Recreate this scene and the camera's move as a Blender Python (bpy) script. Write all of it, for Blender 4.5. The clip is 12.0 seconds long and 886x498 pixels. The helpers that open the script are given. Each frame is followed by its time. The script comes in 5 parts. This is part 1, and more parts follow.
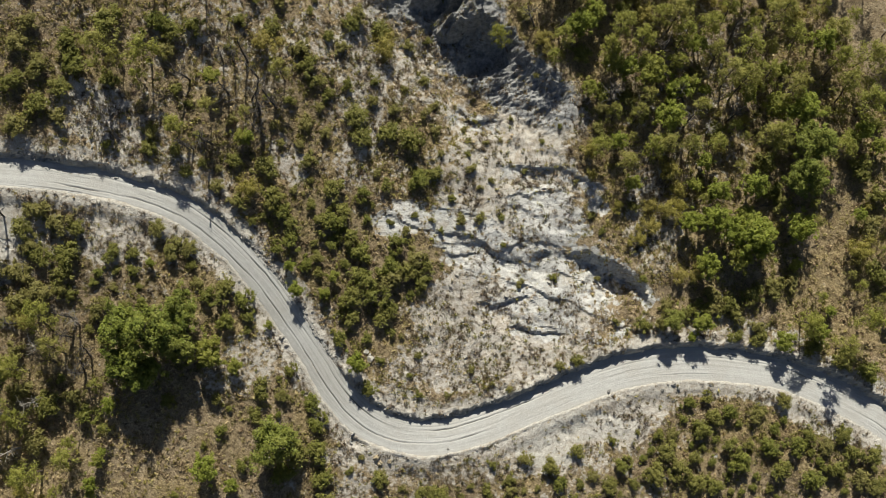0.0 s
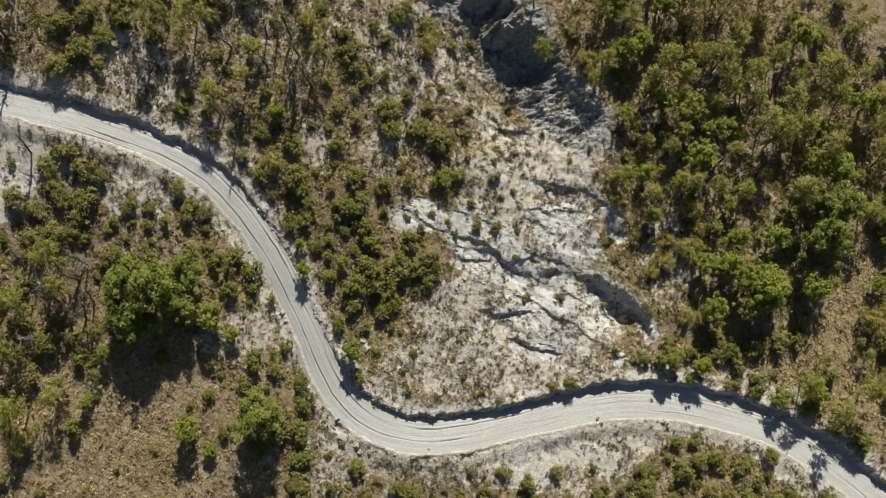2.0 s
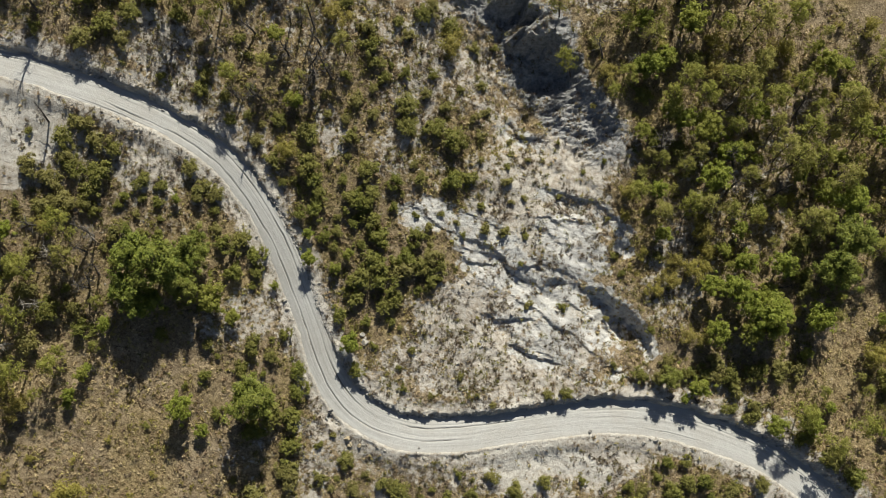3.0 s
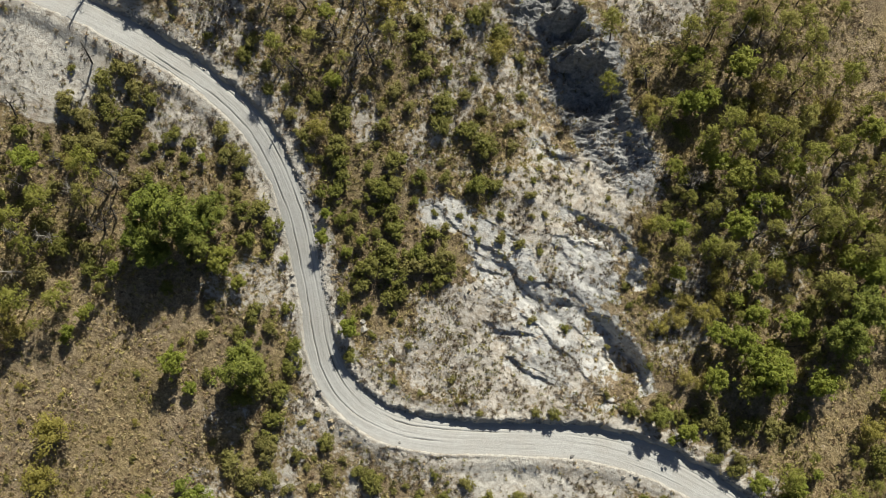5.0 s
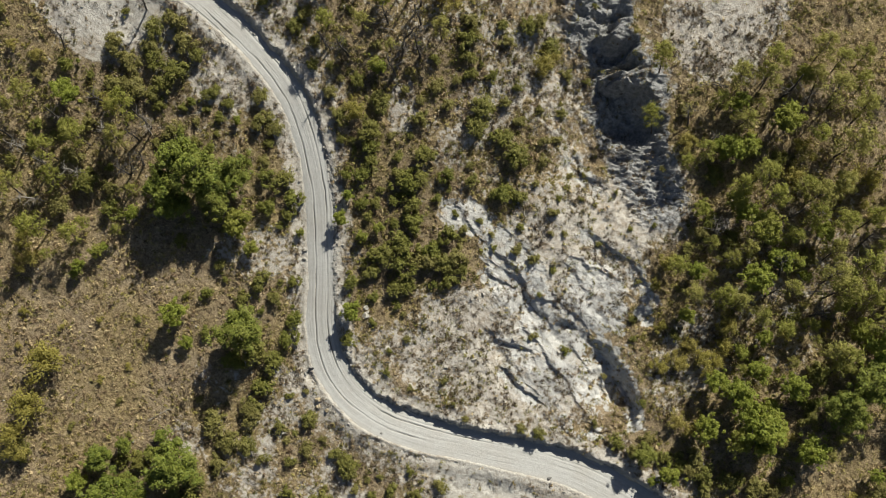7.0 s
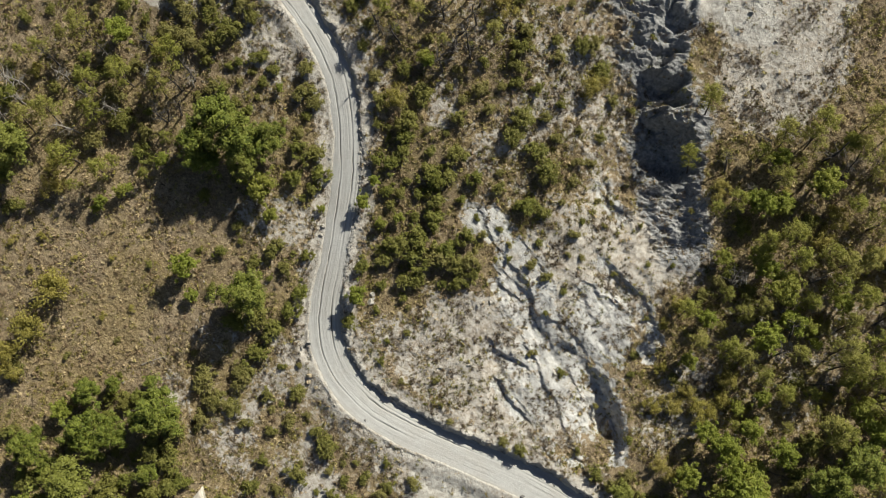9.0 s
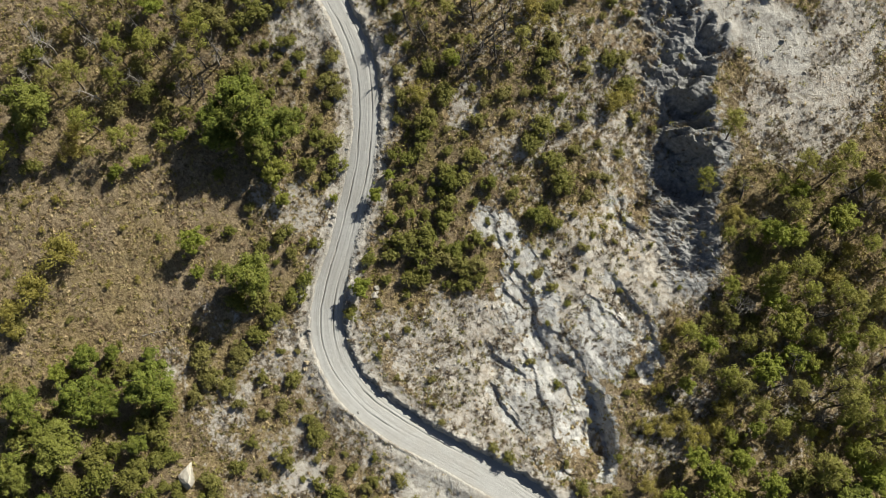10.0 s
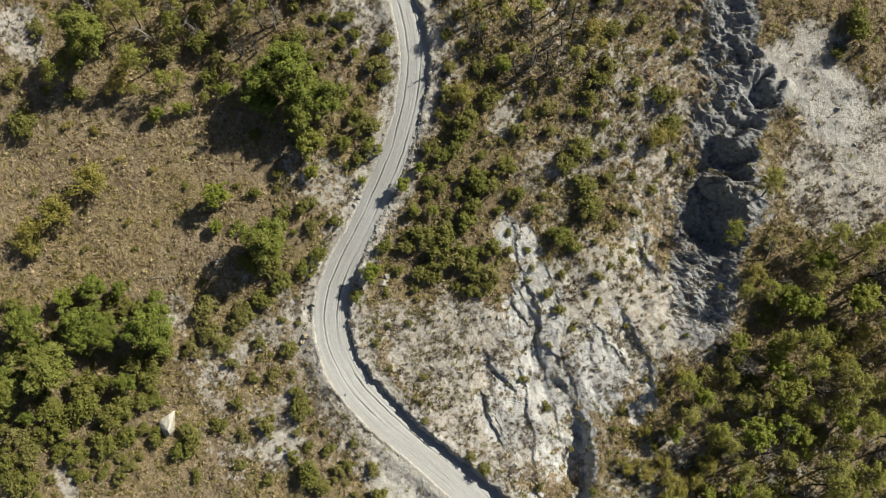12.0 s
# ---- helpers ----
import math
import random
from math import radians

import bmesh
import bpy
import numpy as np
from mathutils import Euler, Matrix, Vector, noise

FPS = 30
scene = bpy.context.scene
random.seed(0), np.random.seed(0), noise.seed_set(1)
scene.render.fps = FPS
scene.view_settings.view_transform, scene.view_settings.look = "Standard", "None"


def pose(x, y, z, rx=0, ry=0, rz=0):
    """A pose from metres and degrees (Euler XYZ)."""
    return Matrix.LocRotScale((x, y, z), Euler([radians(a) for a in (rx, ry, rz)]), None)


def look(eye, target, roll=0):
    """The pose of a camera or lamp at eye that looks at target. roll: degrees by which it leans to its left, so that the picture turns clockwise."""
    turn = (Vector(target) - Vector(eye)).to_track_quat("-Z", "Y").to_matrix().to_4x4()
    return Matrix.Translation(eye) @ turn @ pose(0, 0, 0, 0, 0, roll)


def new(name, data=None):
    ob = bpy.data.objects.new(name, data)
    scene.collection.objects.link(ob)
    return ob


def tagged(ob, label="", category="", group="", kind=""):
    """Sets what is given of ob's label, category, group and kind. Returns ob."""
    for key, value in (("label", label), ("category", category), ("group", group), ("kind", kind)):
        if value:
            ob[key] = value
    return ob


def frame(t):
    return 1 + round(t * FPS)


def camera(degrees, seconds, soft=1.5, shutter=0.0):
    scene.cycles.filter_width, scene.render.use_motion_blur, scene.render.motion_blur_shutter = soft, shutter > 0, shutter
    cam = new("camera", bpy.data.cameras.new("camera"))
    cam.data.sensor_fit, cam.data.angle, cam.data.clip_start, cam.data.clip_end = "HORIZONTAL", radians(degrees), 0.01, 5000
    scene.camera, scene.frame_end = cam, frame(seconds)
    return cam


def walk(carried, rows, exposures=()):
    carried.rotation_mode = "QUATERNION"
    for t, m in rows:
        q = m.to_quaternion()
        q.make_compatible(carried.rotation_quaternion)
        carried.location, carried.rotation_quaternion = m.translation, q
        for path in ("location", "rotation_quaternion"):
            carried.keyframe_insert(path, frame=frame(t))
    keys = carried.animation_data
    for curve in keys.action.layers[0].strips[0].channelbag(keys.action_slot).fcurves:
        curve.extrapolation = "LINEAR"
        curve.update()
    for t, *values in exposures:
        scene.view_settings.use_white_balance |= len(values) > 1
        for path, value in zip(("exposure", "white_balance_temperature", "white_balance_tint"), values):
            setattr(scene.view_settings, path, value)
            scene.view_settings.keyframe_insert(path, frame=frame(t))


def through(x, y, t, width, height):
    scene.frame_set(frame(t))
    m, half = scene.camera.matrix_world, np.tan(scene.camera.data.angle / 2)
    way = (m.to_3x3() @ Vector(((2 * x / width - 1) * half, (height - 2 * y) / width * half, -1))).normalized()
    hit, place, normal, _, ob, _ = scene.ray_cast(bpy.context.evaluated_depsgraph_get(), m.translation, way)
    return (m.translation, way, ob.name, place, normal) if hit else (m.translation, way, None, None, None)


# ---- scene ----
# Camera: a drone about 125 m above a hillside, turning to its left as it drifts east.
cam = camera(48.0, 12.0, soft=0.85)
TILT = 13.446
PATH = [
    (0, 2.729, -25.619, 127.188, 0.108),
    (0.5, 3.536, -25.572, 127.308, 2.370),
    (1, 4.350, -25.493, 127.419, 4.659),
    (1.5, 5.168, -25.383, 127.520, 6.974),
    (2, 5.990, -25.240, 127.611, 9.316),
    (2.5, 6.813, -25.065, 127.694, 11.684),
    (3, 7.635, -24.856, 127.766, 14.078),
    (3.5, 8.454, -24.615, 127.829, 16.499),
    (4, 9.268, -24.340, 127.882, 18.946),
    (4.5, 10.074, -24.030, 127.926, 21.420),
    (5, 10.872, -23.687, 127.960, 23.920),
    (5.5, 11.658, -23.308, 127.985, 26.448),
    (6, 12.431, -22.894, 128.000, 29.002),
    (6.5, 13.188, -22.445, 128.006, 31.582),
    (7, 13.928, -21.960, 128.002, 34.190),
    (7.5, 14.649, -21.438, 127.988, 36.825),
    (8, 15.349, -20.880, 127.965, 39.487),
    (8.5, 16.025, -20.284, 127.932, 42.175),
    (9, 16.675, -19.652, 127.890, 44.891),
    (9.5, 17.298, -18.981, 127.838, 47.634),
    (10, 17.891, -18.273, 127.777, 50.405),
    (10.5, 18.453, -17.525, 127.706, 53.202),
    (11, 18.981, -16.739, 127.625, 56.027),
    (11.5, 19.474, -15.914, 127.535, 58.880),
    (12, 19.928, -15.049, 127.436, 61.759),
]
walk(cam, [(t, pose(x, y, z, TILT, 0, yaw)) for t, x, y, z, yaw in PATH])

# ---- daylight ----
SUN_HEIGHT, SUN_AZIMUTH = 48.5, 2.0
world = bpy.data.worlds.new("world")
scene.world = world
world.use_nodes = True
wn = world.node_tree.nodes
sky = wn.new("ShaderNodeTexSky")
sky.sky_type = "NISHITA"
sky.sun_disc = False
sky.sun_elevation, sky.sun_rotation = radians(SUN_HEIGHT), radians(SUN_AZIMUTH)
wn["Background"].inputs["Strength"].default_value = 0.039
world.node_tree.links.new(sky.outputs["Color"], wn["Background"].inputs["Color"])
lamp = bpy.data.lights.new("sun", "SUN")
lamp.energy, lamp.angle, lamp.color = 5.0, radians(0.55), (1.0, 0.957, 0.82)
sun_dir = Vector((math.sin(radians(SUN_AZIMUTH)) * math.cos(radians(SUN_HEIGHT)),
                  math.cos(radians(SUN_AZIMUTH)) * math.cos(radians(SUN_HEIGHT)), math.sin(radians(SUN_HEIGHT))))
sun = new("sun", lamp)
sun.matrix_world = look(sun_dir * 300, (0, 0, 0))
scene.view_settings.exposure = 0.55


# ---- materials ----
class Mat:
    """A small node-tree writer."""

    def __init__(self, name, rough=0.9):
        self.m = bpy.data.materials.new(name)
        self.m.use_nodes = True
        self.t = self.m.node_tree
        self.b = self.t.nodes["Principled BSDF"]
        self.b.inputs["Roughness"].default_value = rough
        self.b.inputs["Specular IOR Level"].default_value = 0.25

    def node(self, kind, **values):
        n = self.t.nodes.new("ShaderNode" + kind)
        for k, v in values.items():
            setattr(n, k, v)
        return n

    def link(self, a, b):
        self.t.links.new(a, b)

    def fill(self, socket, value):
        if isinstance(value, bpy.types.NodeSocket):
            self.link(value, socket)
        else:
            socket.default_value = value

    def place(self):
        return self.node("NewGeometry").outputs["Position"]

    def noise(self, scale, detail=4.0, rough=0.6, warp=0.0, at=None):
        n = self.node("TexNoise")
        n.inputs["Scale"].default_value, n.inputs["Detail"].default_value = scale, detail
        n.inputs["Roughness"].default_value, n.inputs["Distortion"].default_value = rough, warp
        self.link(at or self.place(), n.inputs["Vector"])
        return n.outputs["Fac"]

    def attr(self, name):
        return self.node("Attribute", attribute_name=name).outputs["Fac"]

    def math(self, op, a, b=0.0, c=0.0):
        n = self.node("Math", operation=op)
        for i, v in enumerate((a, b, c)):
            self.fill(n.inputs[i], v)
        return n.outputs[0]

    def ramp(self, value, lo, hi, a=0.0, b=1.0):
        n = self.node("MapRange", interpolation_type="SMOOTHSTEP")
        for i, v in enumerate((value, lo, hi, a, b)):
            self.fill(n.inputs[i], v)
        return n.outputs[0]

    def mix(self, fac, a, b, blend="MIX"):
        n = self.node("Mix", data_type="RGBA", blend_type=blend)
        self.fill(n.inputs[0], fac)
        for i, v in ((6, a), (7, b)):
            self.fill(n.inputs[i], (*v, 1.0) if isinstance(v, tuple) else v)
        return n.outputs[2]

    def bump(self, height, strength, distance):
        n = self.node("Bump")
        n.inputs["Strength"].default_value, n.inputs["Distance"].default_value = strength, distance
        self.link(height, n.inputs["Height"])
        self.link(n.outputs["Normal"], self.b.inputs["Normal"])

    def color(self, c):
        self.fill(self.b.inputs["Base Color"], c)
        return self.m


def ground_material():
    m = Mat("hillside_soil", 0.95)
    big, mid, fine, grit = m.noise(0.09, 4), m.noise(0.45, 5, 0.65), m.noise(1.7, 6, 0.75), m.noise(7.0, 4, 0.75)
    lump = m.noise(0.85, 3, 0.6, 0.6)
    soil = m.mix(m.ramp(mid, 0.35, 0.65), (0.175, 0.133, 0.085), (0.34, 0.27, 0.18))
    straw = m.mix(m.ramp(fine, 0.35, 0.65), (0.17, 0.128, 0.062), (0.37, 0.29, 0.155))
    earth = m.mix(m.ramp(big, 0.42, 0.58), soil, straw)
    lush = m.math("ADD", m.attr("grass"), m.math("MULTIPLY", m.math("SUBTRACT", mid, 0.5), 1.4))
    earth = m.mix(m.ramp(lush, 0.5, 0.9), earth, m.mix(m.ramp(fine, 0.38, 0.64), (0.085, 0.074, 0.026), (0.22, 0.176, 0.07)))
    earth = m.mix(m.ramp(fine, 0.56, 0.66, 0.0, 0.7), earth, (0.42, 0.348, 0.235))
    earth = m.mix(m.ramp(m.noise(3.0, 5, 0.75, 0.4), 0.48, 0.38, 0.0, 0.8), earth, (0.095, 0.064, 0.034))
    blades = m.noise(5.5, 4, 0.72, 1.2)
    earth = m.mix(m.ramp(blades, 0.52, 0.62, 0.0, 0.65), earth, (0.47, 0.372, 0.225))
    earth = m.mix(m.ramp(blades, 0.47, 0.38, 0.0, 0.7), earth, (0.10, 0.07, 0.04))
    gravel = m.mix(m.ramp(fine, 0.34, 0.62), (0.32, 0.286, 0.24), (0.47, 0.44, 0.395))
    gravel = m.mix(m.ramp(m.noise(0.7, 6, 0.78, 0.3), 0.5, 0.62, 0.0, 0.7), gravel, (0.26, 0.212, 0.16))
    gravel = m.mix(m.ramp(grit, 0.54, 0.68, 0.0, 0.6), gravel, (0.55, 0.53, 0.495))
    gravel = m.mix(m.ramp(m.attr("bare"), 0.92, 1.1, 0.0, 0.7), gravel, m.mix(m.ramp(fine, 0.35, 0.65), (0.37, 0.35, 0.315), (0.52, 0.505, 0.47)))
    bare = m.math("ADD", m.attr("bare"), m.math("ADD", m.math("MULTIPLY", m.math("SUBTRACT", fine, 0.5), 1.5),
                                                 m.math("MULTIPLY", m.math("SUBTRACT", lump, 0.5), 1.0)))
    out = m.mix(m.ramp(bare, 0.34, 0.55), earth, gravel)
    # chalk in beds that run a little south of east
    sep = m.node("SeparateXYZ")
    m.link(m.place(), sep.inputs[0])
    px, py, pz = sep.outputs
    beds = m.node("CombineXYZ")
    m.fill(beds.inputs[0], m.math("SUBTRACT", m.math("MULTIPLY", px, 0.232), m.math("MULTIPLY", py, 0.062)))
    m.fill(beds.inputs[1], m.math("ADD", m.math("MULTIPLY", px, 0.259), m.math("MULTIPLY", py, 0.966)))
    m.fill(beds.inputs[2], m.math("MULTIPLY", pz, 0.6))
    vein = m.noise(1.3, 6, 0.68, 0.5, beds.outputs[0])
    crack = m.ramp(m.math("ABSOLUTE", m.math("SUBTRACT", vein, 0.5)), 0.003, 0.016, 0.75, 0.0)
    crack = m.math("MULTIPLY", crack, m.ramp(mid, 0.42, 0.55))
    chalk = m.mix(m.ramp(vein, 0.3, 0.66), (0.36, 0.354, 0.338), (0.52, 0.515, 0.50))
    chalk = m.mix(m.ramp(grit, 0.4, 0.28, 0.0, 0.5), chalk, (0.26, 0.235, 0.2))
    chalk = m.mix(m.ramp(m.noise(0.55, 6, 0.75, 0.5), 0.52, 0.62, 0.0, 0.7), chalk, (0.33, 0.297, 0.252))
    chalk = m.mix(crack, chalk, (0.12, 0.112, 0.10))
    rock = m.math("ADD", m.attr("rock"), m.math("ADD", m.math("MULTIPLY", m.math("SUBTRACT", fine, 0.5), 1.6),
                                                 m.math("MULTIPLY", m.math("SUBTRACT", lump, 0.5), 1.5)))
    out = m.mix(m.ramp(rock, 0.42, 0.62), out, chalk)
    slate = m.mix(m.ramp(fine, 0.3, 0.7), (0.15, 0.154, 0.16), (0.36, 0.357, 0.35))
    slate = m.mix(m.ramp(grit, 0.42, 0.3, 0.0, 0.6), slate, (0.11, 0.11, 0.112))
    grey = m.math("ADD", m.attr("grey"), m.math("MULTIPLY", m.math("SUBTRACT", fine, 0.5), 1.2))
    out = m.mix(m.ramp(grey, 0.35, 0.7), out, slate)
    out = m.mix(m.ramp(grit, 0.4, 0.3, 0.0, 0.42), out, (0.072, 0.06, 0.04))
    rough = m.ramp(m.math("MAXIMUM", m.attr("bare"), m.attr("rock")), 0.3, 0.8, 1.0, 0.55)
    m.bump(m.math("MULTIPLY", m.math("ADD", m.math("ADD", fine, m.math("MULTIPLY", lump, 0.7)), m.math("MULTIPLY", grit, 0.45)), rough), 1.0, 0.4)
    return m.color(out)


def road_material():
    m = Mat("pale_compacted_gravel", 0.95)
    mid, fine, grit = m.noise(0.3, 4), m.noise(2.2, 5, 0.7), m.noise(9.0, 3, 0.7)
    along = m.node("CombineXYZ")
    m.fill(along.inputs[0], m.math("MULTIPLY", m.attr("lat"), 2.6))
    m.fill(along.inputs[1], m.math("MULTIPLY", m.attr("run"), 0.05))
    streak = m.noise(1.0, 6, 0.62, 0.3, along.outputs[0])
    c = m.mix(m.ramp(streak, 0.3, 0.7), (0.285, 0.283, 0.272), (0.375, 0.374, 0.365))
    c = m.mix(m.ramp(fine, 0.4, 0.75, 0.0, 0.55), c, (0.42, 0.418, 0.408))
    c = m.mix(m.ramp(mid, 0.35, 0.6, 0.35, 0.0), c, (0.30, 0.285, 0.26))
    c = m.mix(m.ramp(grit, 0.36, 0.26, 0.0, 0.5), c, (0.16, 0.152, 0.14))
    c = m.mix(m.ramp(m.math("ABSOLUTE", m.attr("lat")), 1.5, 2.4, 0.0, 0.35), c, (0.40, 0.38, 0.345))
    # grooves painted darker, deepening the shade they hold
    c = m.mix(m.ramp(m.math("ADD", m.attr("rut_dark"), m.math("MULTIPLY", m.math("SUBTRACT", fine, 0.5), 0.7)), 0.42, 0.8, 0.0, 0.85), c, (0.09, 0.084, 0.074))
    m.bump(m.math("ADD", m.math("MULTIPLY", streak, 0.5), m.math("MULTIPLY", m.math("ADD", fine, grit), 0.4)), 0.8, 0.16)
    return m.color(c)


def leaf_material(name, dark, light, dry, through=0.3):
    m = Mat(name, 0.6)
    per_bush = m.node("ObjectInfo").outputs["Random"]
    per_leaf = m.node("NewGeometry").outputs["Random Per Island"]
    clump = m.math("MULTIPLY", m.ramp(m.noise(1.6, 4), 0.35, 0.65), 0.62)
    c = m.mix(m.math("ADD", m.math("MULTIPLY", per_leaf, 0.38), clump), dark, light)
    patch = m.math("ADD", m.math("MULTIPLY", per_bush, 0.5), m.math("MULTIPLY", m.noise(0.4, 3), 0.5))
    c = m.mix(m.math("MULTIPLY", m.ramp(patch, 0.35, 0.75), 0.5), c, dry)
    c = m.mix(m.ramp(per_leaf, 0.9, 0.97, 0.0, 0.5), c, dry)
    m.color(c)
    back = m.node("BsdfTranslucent")
    m.link(c, back.inputs["Color"])
    both = m.node("MixShader")
    both.inputs[0].default_value = through
    m.link(m.b.outputs[0], both.inputs[1])
    m.link(back.outputs[0], both.inputs[2])
    m.link(both.outputs[0], m.t.nodes["Material Output"].inputs["Surface"])
    return m.m


def tuft_material(name, tones, through=0.3):
    """Low growth in four tones; each tuft keeps to one."""
    m = Mat(name, 0.7)
    tone = m.math("ADD", m.attr("tone"), m.math("MULTIPLY", m.math("SUBTRACT", m.noise(0.35, 4, 0.65), 0.5), 1.3))
    c = m.mix(m.ramp(tone, 0.1, 0.4), tones[0], tones[1])
    c = m.mix(m.ramp(tone, 0.4, 0.65), c, tones[2])
    c = m.mix(m.ramp(tone, 0.65, 0.95), c, tones[3])
    shade = m.math("ADD", 0.72, m.math("MULTIPLY", m.node("NewGeometry").outputs["Random Per Island"], 0.48))
    v = m.node("VectorMath", operation="SCALE")
    m.link(c, v.inputs[0])
    m.link(shade, v.inputs["Scale"])
    m.color(v.outputs[0])
    back = m.node("BsdfTranslucent")
    m.link(v.outputs[0], back.inputs["Color"])
    both = m.node("MixShader")
    both.inputs[0].default_value = through
    m.link(m.b.outputs[0], both.inputs[1])
    m.link(back.outputs[0], both.inputs[2])
    m.link(both.outputs[0], m.t.nodes["Material Output"].inputs["Surface"])
    return m.m


def plain_material(name, a, b, scale, rough=0.9):
    m = Mat(name, rough)
    n = m.noise(scale, 5, 0.7)
    m.bump(n, 0.7, 0.05)
    tone = m.math("ADD", 0.8, m.math("MULTIPLY", m.node("ObjectInfo").outputs["Random"], 0.35))
    c = m.mix(m.ramp(n, 0.3, 0.7), a, b)
    v = m.node("VectorMath", operation="SCALE")
    m.link(c, v.inputs[0])
    m.link(tone, v.inputs["Scale"])
    return m.color(v.outputs[0])


GROUND, ROAD = ground_material(), road_material()
LEAF = {
    "s": leaf_material("olive_leaves", (0.088, 0.092, 0.019), (0.24, 0.236, 0.057), (0.25, 0.212, 0.085), 0.36),
    "d": leaf_material("dark_leaves", (0.08, 0.09, 0.016), (0.22, 0.228, 0.046), (0.22, 0.195, 0.06), 0.33),
    "g": leaf_material("bright_leaves", (0.15, 0.186, 0.026), (0.335, 0.368, 0.07), (0.29, 0.27, 0.068), 0.5),
    "t": leaf_material("tree_leaves", (0.06, 0.085, 0.012), (0.225, 0.258, 0.042), (0.21, 0.205, 0.05), 0.26),
    "p": leaf_material("pine_needles", (0.165, 0.176, 0.034), (0.36, 0.36, 0.082), (0.33, 0.29, 0.105), 0.5),
    "y": leaf_material("yellowing_leaves", (0.20, 0.18, 0.038), (0.40, 0.355, 0.095), (0.36, 0.30, 0.105), 0.5),
}
STRAW = tuft_material("straw", ((0.22, 0.156, 0.098), (0.38, 0.292, 0.172), (0.50, 0.40, 0.238), (0.33, 0.292, 0.095)), 0.3)
SCRUB = tuft_material("low_olive_scrub", ((0.10, 0.094, 0.026), (0.18, 0.172, 0.042), (0.26, 0.246, 0.06), (0.25, 0.205, 0.08)), 0.35)
BRUSH = tuft_material("dry_brush", ((0.08, 0.061, 0.042), (0.155, 0.115, 0.076), (0.25, 0.192, 0.128), (0.165, 0.138, 0.062)), 0.25)
MEADOW = tuft_material("yellow_green_grass", ((0.16, 0.13, 0.04), (0.26, 0.225, 0.06), (0.33, 0.285, 0.085), (0.38, 0.305, 0.15)), 0.45)
BARK = plain_material("bark", (0.0473, 0.0361, 0.0275), (0.129, 0.103, 0.0817), 3.0)
LOG = plain_material("bleached_wood", (0.172, 0.155, 0.133), (0.31, 0.284, 0.249), 2.0)
DEADWOOD = plain_material("charred_deadwood", (0.028, 0.025, 0.023), (0.11, 0.098, 0.088), 2.0)
STONE = plain_material("pale_stone", (0.258, 0.237, 0.206), (0.404, 0.387, 0.353), 2.5)
CREAM = plain_material("cream_limestone", (0.36, 0.325, 0.27), (0.52, 0.485, 0.42), 1.6)
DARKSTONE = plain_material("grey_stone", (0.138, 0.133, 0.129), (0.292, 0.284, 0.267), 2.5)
OCHRE = plain_material("ochre_stone", (0.27, 0.215, 0.135), (0.37, 0.32, 0.23), 2.5)


# ---- land form ----
def lattice(ix, iy, seed):
    h = (ix * 374761393 + iy * 668265263 + seed * 974634777) & 0xFFFFFFFF
    h = ((h ^ (h >> 13)) * 1274126177) & 0xFFFFFFFF
    return ((h ^ (h >> 16)) & 0xFFFF) / 65535.0


def vnoise(x, y, scale, seed=0, octaves=3):
    """Smooth noise from -1 to 1; scale is the size of its bumps in metres."""
    out, amp, total = 0.0, 1.0, 0.0
    x, y = np.asarray(x, float) / scale, np.asarray(y, float) / scale
    for k in range(octaves):
        ix, iy = np.floor(x).astype(np.int64), np.floor(y).astype(np.int64)
        fx, fy = x - ix, y - iy
        fx, fy = fx * fx * (3 - 2 * fx), fy * fy * (3 - 2 * fy)
        a, b = lattice(ix, iy, seed + k), lattice(ix + 1, iy, seed + k)
        c, d = lattice(ix, iy + 1, seed + k), lattice(ix + 1, iy + 1, seed + k)
        out = out + amp * ((a * (1 - fx) + b * fx) * (1 - fy) + (c * (1 - fx) + d * fx) * fy)
        total, amp, x, y = total + amp, amp * 0.5, x * 2.03 + 5.2, y * 2.03 + 1.7
    return 2 * out / total - 1


def step(a, b, v):
    u = np.clip((v - a) / (b - a), 0, 1)
    return u * u * (3 - 2 * u)


def spline(points, gap):
    """Evenly spaced points on a smooth curve through the given ones."""
    p = np.array(points, float)
    p = np.vstack([2 * p[0] - p[1], p, 2 * p[-1] - p[-2]])
    out = []
    for i in range(1, len(p) - 2):
        n = max(2, int(np.hypot(*(p[i + 1] - p[i])[:2]) / gap))
        u = np.linspace(0, 1, n, endpoint=False)[:, None]
        out.append(0.5 * (2 * p[i] + (p[i + 1] - p[i - 1]) * u + (2 * p[i - 1] - 5 * p[i] + 4 * p[i + 1] - p[i + 2]) * u**2
                          + (3 * p[i] - p[i - 1] - 3 * p[i + 1] + p[i + 2]) * u**3))
    return np.vstack(out + [p[-2:-1]])


